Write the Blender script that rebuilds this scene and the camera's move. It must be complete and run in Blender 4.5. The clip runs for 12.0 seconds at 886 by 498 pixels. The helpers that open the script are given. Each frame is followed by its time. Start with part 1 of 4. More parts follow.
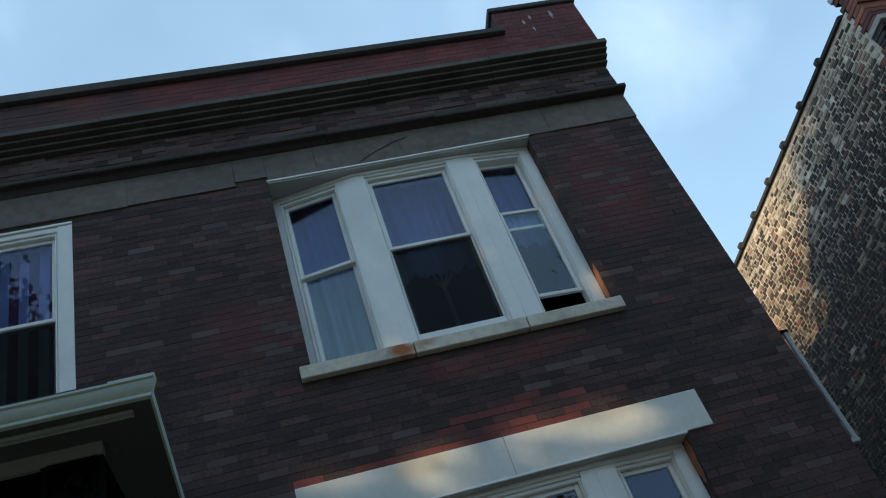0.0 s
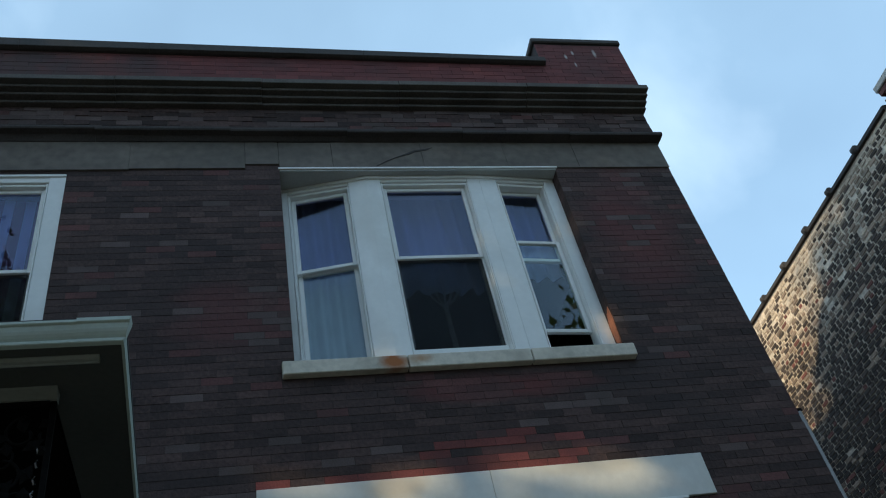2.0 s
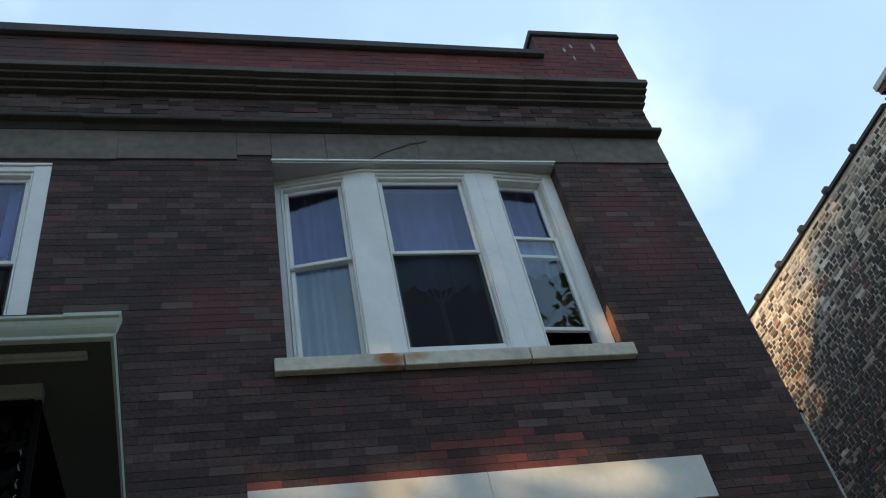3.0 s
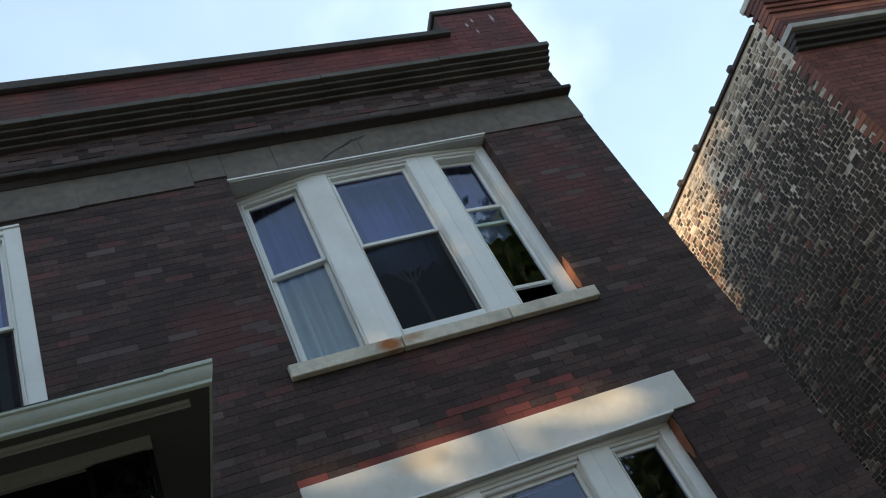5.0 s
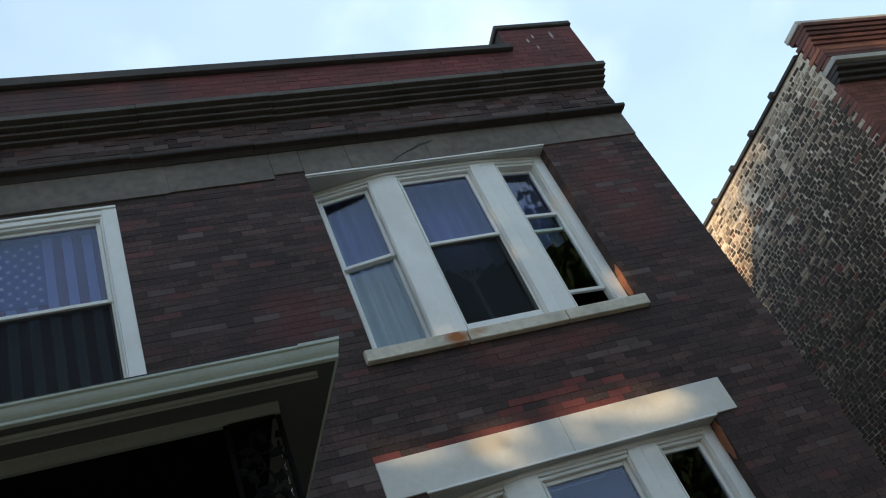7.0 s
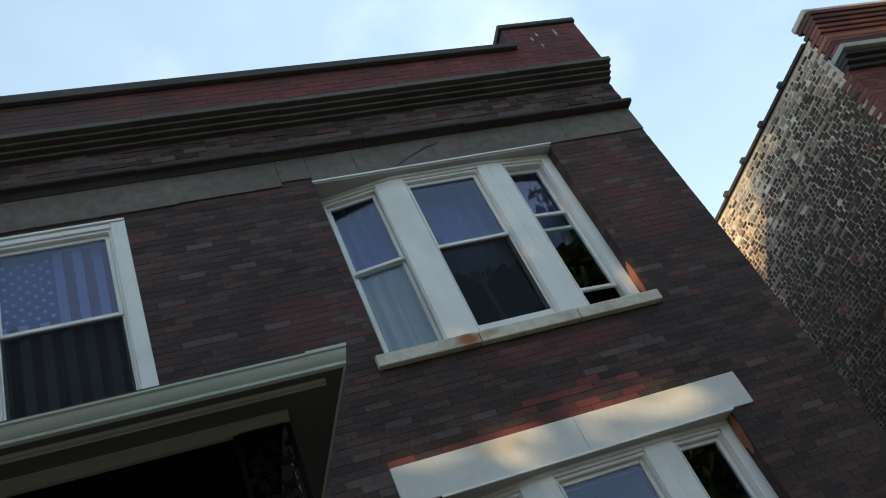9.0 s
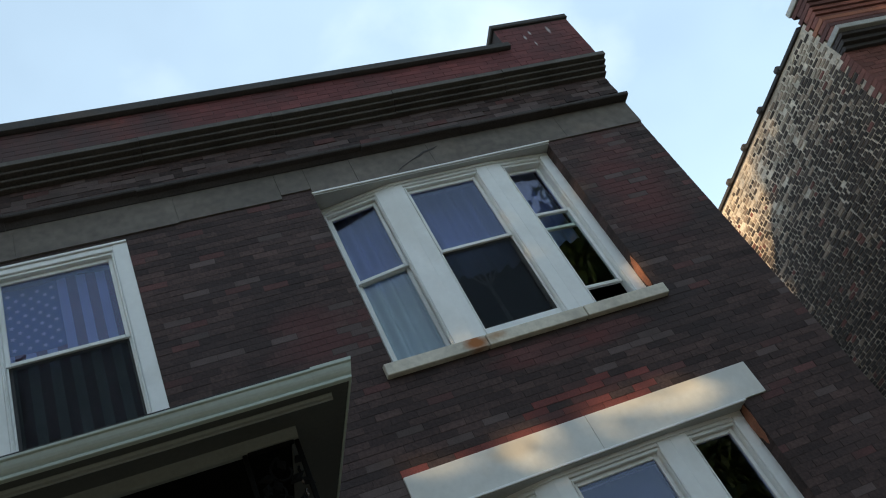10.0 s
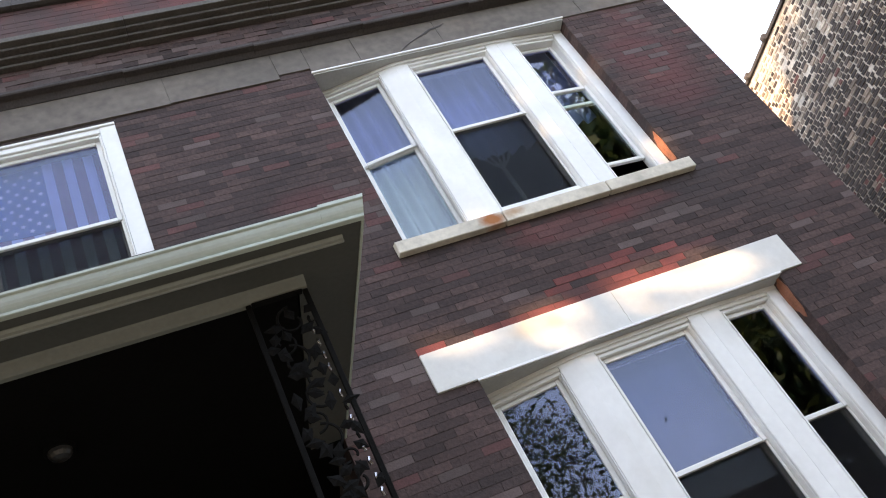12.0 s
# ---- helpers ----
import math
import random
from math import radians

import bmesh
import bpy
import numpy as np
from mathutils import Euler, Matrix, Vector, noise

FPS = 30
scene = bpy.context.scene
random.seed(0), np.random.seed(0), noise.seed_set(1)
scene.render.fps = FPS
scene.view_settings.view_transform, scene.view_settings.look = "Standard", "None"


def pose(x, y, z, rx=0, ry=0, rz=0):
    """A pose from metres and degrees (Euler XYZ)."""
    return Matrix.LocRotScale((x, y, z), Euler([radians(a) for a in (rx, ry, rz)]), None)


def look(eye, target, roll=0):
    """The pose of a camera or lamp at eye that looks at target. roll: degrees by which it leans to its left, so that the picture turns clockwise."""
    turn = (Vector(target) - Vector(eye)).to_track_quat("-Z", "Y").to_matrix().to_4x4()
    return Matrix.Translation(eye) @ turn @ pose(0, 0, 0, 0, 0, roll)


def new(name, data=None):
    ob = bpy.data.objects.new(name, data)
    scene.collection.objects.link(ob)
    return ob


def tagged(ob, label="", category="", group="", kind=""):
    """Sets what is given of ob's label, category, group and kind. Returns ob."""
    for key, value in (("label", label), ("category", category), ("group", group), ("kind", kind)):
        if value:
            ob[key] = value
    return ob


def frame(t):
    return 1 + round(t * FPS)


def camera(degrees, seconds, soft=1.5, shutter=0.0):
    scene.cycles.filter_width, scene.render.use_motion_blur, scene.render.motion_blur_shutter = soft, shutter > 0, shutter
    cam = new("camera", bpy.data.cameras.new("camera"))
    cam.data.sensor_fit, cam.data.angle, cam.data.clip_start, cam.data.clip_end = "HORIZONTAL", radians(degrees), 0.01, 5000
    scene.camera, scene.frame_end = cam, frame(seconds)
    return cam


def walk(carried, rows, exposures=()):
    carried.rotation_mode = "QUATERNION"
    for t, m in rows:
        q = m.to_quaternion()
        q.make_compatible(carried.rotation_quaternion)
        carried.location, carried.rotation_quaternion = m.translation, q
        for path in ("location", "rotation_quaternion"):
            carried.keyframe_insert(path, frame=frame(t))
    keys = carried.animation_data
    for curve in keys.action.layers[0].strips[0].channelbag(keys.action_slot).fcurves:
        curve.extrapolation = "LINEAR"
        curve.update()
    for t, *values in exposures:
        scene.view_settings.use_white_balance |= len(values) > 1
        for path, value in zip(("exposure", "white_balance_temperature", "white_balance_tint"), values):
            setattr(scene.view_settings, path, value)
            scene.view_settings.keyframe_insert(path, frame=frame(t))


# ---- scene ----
cam = camera(53.2, 12.0, soft=1.1)
PATH = [
    (0, (-0.152, -5.565, 1.662), (0.26, -4.068, 2.923), -21.3),
    (0.5, (-0.083, -5.294, 1.721), (0.37, -3.826, 3.003), -22.0),
    (1, (-0.074, -5.058, 1.727), (0.374, -3.648, 3.072), -15.0),
    (1.5, (-0.18, -5.006, 1.735), (0.274, -3.601, 3.084), -13.0),
    (2, (-0.277, -4.997, 1.741), (0.177, -3.592, 3.09), -13.8),
    (2.5, (-0.238, -4.814, 1.897), (0.202, -3.406, 3.248), -13.5),
    (3, (-0.319, -4.873, 1.865), (0.165, -3.465, 3.2), -13.9),
    (3.2, (-0.381, -4.968, 1.871), (0.192, -3.57, 3.183), -15.1),
    (4.8, (-1.006, -5.28, 1.881), (-0.358, -3.838, 3.106), -31.6),
    (5, (-1.088, -5.351, 1.83), (-0.37, -3.91, 3.017), -29.5),
    (5.5, (-1.226, -5.554, 1.837), (-0.479, -4.035, 2.902), -32.6),
    (6, (-1.502, -5.588, 1.811), (-0.738, -4.079, 2.879), -32.2),
    (6.5, (-1.721, -5.615, 1.751), (-0.927, -4.117, 2.811), -31.2),
    (7, (-1.74, -5.632, 1.709), (-1.031, -4.193, 2.904), -26.0),
    (9, (-1.681, -5.626, 1.712), (-1.003, -4.184, 2.921), -27.2),
    (9.5, (-1.662, -5.649, 1.715), (-0.984, -4.207, 2.924), -27.9),
    (10, (-1.628, -5.642, 1.736), (-0.966, -4.199, 2.952), -29.9),
    (10.5, (-1.606, -5.649, 1.733), (-0.944, -4.205, 2.949), -31.3),
    (11, (-1.596, -5.551, 1.701), (-0.938, -4.091, 2.9), -31.2),
    (11.5, (-1.711, -5.251, 1.687), (-1.078, -3.726, 2.816), -30.5),
    (12, (-1.698, -4.936, 1.680), (-1.069, -3.409, 2.806), -29.85),
]
EXPOSURES = [(0.0, 0.23, 6250, 1), (2.2, 0.24, 6200, 1), (2.6, 0.36, 6600, 3), (3.0, 0.55, 6750, 6), (4.8, 0.70, 7150, 9), (5.2, 0.75, 7200, 9), (5.5, 0.97, 7250, 12), (6.0, 1.10, 7350, 13),
             (6.5, 1.35, 7350, 14), (6.7, 1.20, 7250, 12), (7.0, 0.70, 7200, 8), (9.0, 0.60, 7230, 7), (10.5, 0.65, 7250, 7), (11.0, 0.84, 7250, 9), (11.4, 1.46, 7450, 15), (11.8, 2.18, 7900, 22), (12.0, 2.24, 7900, 22)]
walk(cam, [(t, look(eye, target, roll)) for t, eye, target, roll in PATH], EXPOSURES)

# ---- world, sun ----
SUN_WAY = Vector((0.75, 0.52, -0.41)).normalized()
world = bpy.data.worlds.new("sky")
scene.world = world
world.use_nodes = True
wn, wl = world.node_tree.nodes, world.node_tree.links
sky = wn.new("ShaderNodeTexSky")
sky.sky_type, sky.sun_disc = "NISHITA", False
sky.sun_elevation = math.asin(-SUN_WAY.z)
sky.sun_rotation = math.atan2(-SUN_WAY.x, -SUN_WAY.y)
sky.air_density, sky.dust_density, sky.ozone_density = 1.0, 0.4, 1.0
wco = wn.new("ShaderNodeTexCoord")
wno = wn.new("ShaderNodeTexNoise")
wno.inputs["Scale"].default_value = 1.3
wno.inputs["Detail"].default_value = 5
wra = wn.new("ShaderNodeMapRange")
wra.inputs[1].default_value, wra.inputs[2].default_value = 0.3, 0.75
wra.inputs[3].default_value, wra.inputs[4].default_value = 0.32, 0.72
wmx = wn.new("ShaderNodeMix")
wmx.data_type = "RGBA"
wmx.inputs[7].default_value = (4.5, 6.3, 8.5, 1)
wl.new(wco.outputs["Generated"], wno.inputs["Vector"])
wl.new(wno.outputs["Fac"], wra.inputs[0])
wl.new(wra.outputs[0], wmx.inputs[0])
wl.new(sky.outputs[0], wmx.inputs[6])
# thin white cloud
wcl = wn.new("ShaderNodeTexNoise")
wcl.inputs["Scale"].default_value, wcl.inputs["Detail"].default_value, wcl.inputs["Distortion"].default_value = 2.6, 7, 0.6
wcr = wn.new("ShaderNodeMapRange")
wcr.inputs[1].default_value, wcr.inputs[2].default_value = 0.5, 0.74
wcr.inputs[3].default_value, wcr.inputs[4].default_value = 0.0, 0.42
wcm = wn.new("ShaderNodeMix")
wcm.data_type = "RGBA"
wcm.inputs[7].default_value = (6.1, 7.1, 8.5, 1)
wl.new(wco.outputs["Generated"], wcl.inputs["Vector"])
wl.new(wcl.outputs["Fac"], wcr.inputs[0])
wl.new(wcr.outputs[0], wcm.inputs[0])
wl.new(wmx.outputs[2], wcm.inputs[6])
wl.new(wcm.outputs[2], wn["Background"].inputs[0])
wn["Background"].inputs[1].default_value = 0.15
sun = new("sun", bpy.data.lights.new("sun", "SUN"))
sun.data.energy, sun.data.angle, sun.data.color = 4.0, radians(0.7), (1.0, 0.76, 0.48)
sun.matrix_world = look((0, 0, 30), Vector((0, 0, 30)) + SUN_WAY)


# ---- materials ----
def nodes(name):
    m = bpy.data.materials.new(name)
    m.use_nodes = True
    return m, m.node_tree.nodes, m.node_tree.links, m.node_tree.nodes["Principled BSDF"]


def mat(name, col, rough=0.7, metal=0.0, var=0.25, scale=6.0, bump=0.15, fine=60.0, stain=None, stain_amt=0.0, rnd=0.0, island=0.0, spec=0.5, spots=(), squash=(1, 1, 1)):
    """Two scales of variation on a base colour, a stain colour in blotches, variation from piece to piece, and fine relief."""
    m, n, l, b = nodes(name)
    co = n.new("ShaderNodeNewGeometry")
    big = n.new("ShaderNodeTexNoise")
    big.inputs["Scale"].default_value, big.inputs["Detail"].default_value = scale, 4
    sm = n.new("ShaderNodeTexNoise")
    sm.inputs["Scale"].default_value, sm.inputs["Detail"].default_value = fine, 3
    sq = n.new("ShaderNodeVectorMath")
    sq.operation = "MULTIPLY"
    sq.inputs[1].default_value = squash
    l.new(co.outputs["Position"], sq.inputs[0])
    l.new(sq.outputs[0], big.inputs["Vector"])
    l.new(co.outputs["Position"], sm.inputs["Vector"])
    add = n.new("ShaderNodeMath")
    add.operation = "ADD"
    l.new(big.outputs["Fac"], add.inputs[0])
    l.new(sm.outputs["Fac"], add.inputs[1])
    r = n.new("ShaderNodeMapRange")
    r.inputs[1].default_value, r.inputs[2].default_value = 0.65, 1.35
    r.inputs[3].default_value, r.inputs[4].default_value = 1 - var, 1 + var
    l.new(add.outputs[0], r.inputs[0])
    fac = r.outputs[0]
    if rnd or island:
        src = n.new("ShaderNodeObjectInfo").outputs["Random"] if rnd else co.outputs["Random Per Island"]
        amt = rnd or island
        rr = n.new("ShaderNodeMapRange")
        rr.inputs[3].default_value, rr.inputs[4].default_value = 1 - amt, 1 + amt
        l.new(src, rr.inputs[0])
        mu = n.new("ShaderNodeMath")
        mu.operation = "MULTIPLY"
        l.new(fac, mu.inputs[0])
        l.new(rr.outputs[0], mu.inputs[1])
        fac = mu.outputs[0]
    sc = n.new("ShaderNodeVectorMath")
    sc.operation = "SCALE"
    sc.inputs[0].default_value = col
    l.new(fac, sc.inputs["Scale"])
    out = sc.outputs[0]
    if stain:
        st = n.new("ShaderNodeTexNoise")
        st.inputs["Scale"].default_value, st.inputs["Detail"].default_value = scale * 0.45, 6
        l.new(sq.outputs[0], st.inputs["Vector"])
        sr = n.new("ShaderNodeMapRange")
        sr.inputs[1].default_value, sr.inputs[2].default_value = 0.5, 0.72
        sr.inputs[3].default_value, sr.inputs[4].default_value = 0.0, stain_amt
        l.new(st.outputs["Fac"], sr.inputs[0])
        mx = n.new("ShaderNodeMix")
        mx.data_type = "RGBA"
        mx.inputs[7].default_value = (*stain, 1)
        l.new(sr.outputs[0], mx.inputs[0])
        l.new(out, mx.inputs[6])
        out = mx.outputs[2]
    for centre, radius, colour, amount in spots:
        dv = n.new("ShaderNodeVectorMath")
        dv.operation = "SUBTRACT"
        dv.inputs[1].default_value = centre
        l.new(co.outputs["Position"], dv.inputs[0])
        dd = n.new("ShaderNodeVectorMath")
        dd.operation = "DIVIDE"
        dd.inputs[1].default_value = radius
        l.new(dv.outputs[0], dd.inputs[0])
        ln = n.new("ShaderNodeVectorMath")
        ln.operation = "LENGTH"
        l.new(dd.outputs[0], ln.inputs[0])
        ad = n.new("ShaderNodeMath")
        ad.operation = "MULTIPLY_ADD"
        ad.inputs[1].default_value = 1.6
        l.new(big.outputs["Fac"], ad.inputs[0])
        l.new(ln.outputs["Value"], ad.inputs[2])
        pr = n.new("ShaderNodeMapRange")
        pr.inputs[1].default_value, pr.inputs[2].default_value = 1.1, 1.8
        pr.inputs[3].default_value, pr.inputs[4].default_value = amount, 0.0
        l.new(ad.outputs[0], pr.inputs[0])
        px = n.new("ShaderNodeMix")
        px.data_type = "RGBA"
        px.inputs[7].default_value = (*colour, 1)
        l.new(pr.outputs[0], px.inputs[0])
        l.new(out, px.inputs[6])
        out = px.outputs[2]
    l.new(out, b.inputs["Base Color"])
    b.inputs["Roughness"].default_value, b.inputs["Metallic"].default_value = rough, metal
    b.inputs["Specular IOR Level"].default_value = spec
    if bump:
        bp = n.new("ShaderNodeBump")
        bp.inputs["Strength"].default_value, bp.inputs["Distance"].default_value = bump, 0.01
        l.new(add.outputs[0], bp.inputs["Height"])
        l.new(bp.outputs[0], b.inputs["Normal"])
    return m


def glass_mat(name, tint, f0=0.06):
    """Clear glass: straight through, with a mirror share that grows towards grazing angles. A bluer sky's reflection is
    put into the mirror colour.
    """
    m, n, l, b = nodes(name)
    n.remove(b)
    tr, gl, fr, mx = n.new("ShaderNodeBsdfTransparent"), n.new("ShaderNodeBsdfGlossy"), n.new("ShaderNodeLayerWeight"), n.new("ShaderNodeMixShader")
    tr.inputs[0].default_value, gl.inputs["Roughness"].default_value = (*tint, 1), 0.01
    gl.inputs["Color"].default_value = (0.80, 0.88, 1.0, 1)
    fr.inputs[0].default_value = 0.5
    pw = n.new("ShaderNodeMath")
    pw.operation = "POWER"
    pw.inputs[1].default_value = 4.0
    l.new(fr.outputs["Facing"], pw.inputs[0])
    mr = n.new("ShaderNodeMapRange")
    mr.inputs[3].default_value, mr.inputs[4].default_value = f0, 0.9
    l.new(pw.outputs[0], mr.inputs[0])
    l.new(mr.outputs[0], mx.inputs[0])
    l.new(tr.outputs[0], mx.inputs[1])
    l.new(gl.outputs[0], mx.inputs[2])
    l.new(mx.outputs[0], n["Material Output"].inputs[0])
    return m


def screen_mat(name):
    m, n, l, b = nodes(name)
    tr, mx = n.new("ShaderNodeBsdfTransparent"), n.new("ShaderNodeMixShader")
    b.inputs["Base Color"].default_value, b.inputs["Roughness"].default_value = (0.008, 0.008, 0.009, 1), 0.8
    b.inputs["Specular IOR Level"].default_value = 0.1
    mx.inputs[0].default_value = 0.48
    l.new(tr.outputs[0], mx.inputs[1])
    l.new(b.outputs[0], mx.inputs[2])
    l.new(mx.outputs[0], n["Material Output"].inputs[0])
    return m


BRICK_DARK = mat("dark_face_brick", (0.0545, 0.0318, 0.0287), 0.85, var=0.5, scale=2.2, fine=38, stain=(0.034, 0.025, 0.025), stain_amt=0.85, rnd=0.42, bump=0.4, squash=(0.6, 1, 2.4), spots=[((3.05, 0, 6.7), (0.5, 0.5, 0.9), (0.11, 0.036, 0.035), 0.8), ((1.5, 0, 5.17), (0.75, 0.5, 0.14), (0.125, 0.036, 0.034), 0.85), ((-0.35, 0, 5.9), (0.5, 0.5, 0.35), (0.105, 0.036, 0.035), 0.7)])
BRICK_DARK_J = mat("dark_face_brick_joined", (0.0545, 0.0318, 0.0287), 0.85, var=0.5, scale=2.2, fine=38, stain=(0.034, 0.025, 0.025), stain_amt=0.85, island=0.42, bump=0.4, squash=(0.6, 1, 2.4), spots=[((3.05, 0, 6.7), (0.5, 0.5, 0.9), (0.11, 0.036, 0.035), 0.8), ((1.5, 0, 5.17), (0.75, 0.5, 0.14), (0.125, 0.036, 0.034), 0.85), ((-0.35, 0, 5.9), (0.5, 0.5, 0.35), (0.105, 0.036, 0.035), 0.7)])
BRICK_SUNLIT = mat("sunlit_face_brick", (0.16, 0.042, 0.037), 0.85, var=0.3, scale=5, fine=90, stain=(0.07, 0.03, 0.028), stain_amt=0.8, rnd=0.25)
BRICK_SUNLIT_J = mat("sunlit_face_brick_joined", (0.16, 0.042, 0.037), 0.85, var=0.3, scale=5, fine=90, stain=(0.07, 0.03, 0.028), stain_amt=0.8, island=0.25)
BRICK_PALE_J = mat("pale_sooted_brick", (0.09, 0.064, 0.06), 0.85, var=0.25, scale=6, fine=90, island=0.25)
BRICK_ORANGE = mat("orange_brick", (0.30, 0.115, 0.065), 0.8, var=0.3, scale=8, fine=70)
PARAPET_RED = mat("parapet_brick", (0.13, 0.035, 0.035), 0.85, var=0.3, scale=3, fine=80, stain=(0.05, 0.03, 0.03), stain_amt=0.7, island=0.2, spots=[((-3.0, -0.19, 8.7), (2.4, 0.8, 0.8), (0.055, 0.038, 0.037), 0.85)])
PARAPET_ONE = mat("parapet_brick_single", (0.13, 0.035, 0.035), 0.85, var=0.3, scale=3, fine=80, stain=(0.05, 0.03, 0.03), stain_amt=0.7, rnd=0.2, spots=[((-3.0, -0.19, 8.7), (2.4, 0.8, 0.8), (0.055, 0.038, 0.037), 0.85), ((3.05, -0.19, 9.03), (0.02, 0.3, 0.05), (0.5, 0.48, 0.46), 0.8), ((3.14, -0.19, 9.1), (0.018, 0.3, 0.045), (0.5, 0.48, 0.46), 0.8), ((3.12, -0.19, 8.9), (0.018, 0.3, 0.07), (0.55, 0.53, 0.5), 0.85), ((3.38, -0.19, 9.1), (0.022, 0.3, 0.08), (0.45, 0.43, 0.42), 0.8)])
MORTAR = mat("sooty_mortar", (0.035, 0.028, 0.027), 0.95, var=0.3, scale=4)
MORTAR_NB = mat("tuckpointed_mortar", (0.60, 0.51, 0.41), 0.95, var=0.45, scale=4, fine=28, stain=(0.33, 0.28, 0.22), stain_amt=0.5, bump=0.4)
COMMON = mat("common_brick", (0.058, 0.042, 0.034), 0.9, var=0.5, scale=3, fine=60, rnd=0.45, bump=0.4)
COMMON_J = mat("common_brick_joined", (0.058, 0.042, 0.034), 0.9, var=0.5, scale=3, fine=60, island=0.4, bump=0.4)
COMMON_S = mat("mortar_smeared_brick", (0.42, 0.34, 0.26), 0.95, var=0.5, scale=5, fine=45, stain=(0.12, 0.085, 0.065), stain_amt=0.8, island=0.35, bump=0.5)
COMMON_P = mat("pale_common_brick", (0.26, 0.19, 0.14), 0.9, var=0.35, scale=3, fine=60, island=0.4, bump=0.4)
NB_RED = mat("neighbour_red_brick", (0.17, 0.062, 0.048), 0.85, var=0.35, scale=3, fine=60, island=0.25)
NB_ORANGE = mat("neighbour_orange_brick", (0.28, 0.105, 0.062), 0.85, var=0.25, scale=3, fine=60, island=0.25)
BRICK_PALE = mat("pale_sooted_brick_single", (0.09, 0.064, 0.06), 0.85, var=0.25, scale=6, fine=90, rnd=0.25)
NB_MORTAR = mat("neighbour_mortar", (0.12, 0.07, 0.055), 0.95, var=0.2, scale=4)
NB_DARK = mat("neighbour_dark_brick", (0.10, 0.04, 0.035), 0.85, var=0.25, scale=3, fine=60)
GLINT_STEEL = mat("glint_steel", (0.35, 0.35, 0.36), 0.25, metal=1.0, var=0.2, scale=30)
BRICK_RUDDY = mat("ruddy_brick", (0.098, 0.040, 0.038), 0.85, var=0.35, scale=4, fine=60, stain=(0.05, 0.03, 0.027), stain_amt=0.8, rnd=0.2)
BRICK_RUDDY_J = mat("ruddy_brick_joined", (0.098, 0.040, 0.038), 0.85, var=0.35, scale=4, fine=60, stain=(0.05, 0.03, 0.027), stain_amt=0.8, island=0.2)
CAP_STONE = mat("pale_cap_stone", (0.42, 0.41, 0.38), 0.8, var=0.2, scale=4, fine=60, stain=(0.2, 0.19, 0.17), stain_amt=0.6)
TWIG = mat("reflection_twig", (0.42, 0.42, 0.42), 0.9, var=0.2, scale=10)
STONE = mat("sooted_limestone", (0.142, 0.123, 0.106), 0.85, var=0.3, scale=2.6, fine=14, bump=0.1, squash=(0.5, 1, 1.5), stain=(0.075, 0.068, 0.06), stain_amt=0.7)
LINTEL = mat("painted_lintel", (0.64, 0.64, 0.61), 0.6, var=0.07, scale=2, fine=22, stain=(0.56, 0.52, 0.45), stain_amt=0.5, bump=0.08, spots=[((0.62, -0.02, 4.46), (0.26, 0.3, 0.12), (0.55, 0.42, 0.27), 0.5), ((2.0, -0.02, 4.5), (0.5, 0.3, 0.08), (0.6, 0.52, 0.4), 0.5)])
SILL = mat("weathered_sill", (0.60, 0.55, 0.46), 0.75, var=0.16, scale=6, fine=24, stain=(0.30, 0.27, 0.22), stain_amt=0.6, spots=[((0.78, -0.06, 5.41), (0.11, 0.3, 0.10), (0.36, 0.12, 0.03), 1.0), ((0.97, -0.06, 5.42), (0.12, 0.3, 0.07), (0.40, 0.2, 0.08), 0.7)])
STONE_DARK = mat("sooted_cornice_stone", (0.105, 0.095, 0.085), 0.85, var=0.3, scale=4, fine=60, stain=(0.05, 0.045, 0.04), stain_amt=0.7)
BRICK_BACK = mat("brick_backing", (0.046, 0.0305, 0.028), 0.9, var=0.35, scale=6, fine=40)
CORNICE = mat("dark_cornice_brick", (0.05, 0.042, 0.04), 0.85, var=0.35, scale=4, fine=60)
CORBEL = mat("sooted_corbel_brick", (0.085, 0.074, 0.067), 0.85, var=0.4, scale=3, fine=45, stain=(0.045, 0.038, 0.035), stain_amt=0.8)
COPING = mat("dark_coping", (0.045, 0.04, 0.038), 0.8, var=0.3, scale=4, fine=50)
PAINT = mat("white_trim_paint", (0.80, 0.81, 0.79), 0.45, var=0.04, scale=4, fine=20, stain=(0.58, 0.57, 0.52), stain_amt=0.45, bump=0.03)
PORCH_PAINT = mat("porch_paint", (0.47, 0.545, 0.50), 0.5, var=0.08, scale=3, fine=40, stain=(0.34, 0.37, 0.33), stain_amt=0.5, bump=0.06)
# Shade of the porch's underside goes into the soffit's dark tone.
SOFFIT_SHADE = mat("porch_soffit_shade", (0.070, 0.074, 0.069), 0.7, var=0.12, scale=3, fine=40, bump=0.06)
# Near-black stands in for the unlit depth under the porch roof.
SHADE_BLACK = mat("porch_shade_black", (0.005, 0.005, 0.005), 1.0, var=0.2, scale=3, spec=0.05)
# Beam and moulding are toned up to carry highlights on their edges.
PORCH_BEAM_LIT = mat("porch_beam_lit", (0.185, 0.2, 0.182), 0.6, var=0.1, scale=4, fine=50)
PORCH_LINE_LIT = mat("porch_moulding_lit", (0.27, 0.295, 0.275), 0.6, var=0.1, scale=4, fine=50)
LAMP_GLASS = mat("dim_lamp_glass", (0.03, 0.03, 0.03), 0.3, var=0.1, scale=8)
IRON = mat("black_iron", (0.006, 0.006, 0.006), 0.75, var=0.3, scale=20, fine=90, spec=0.06)
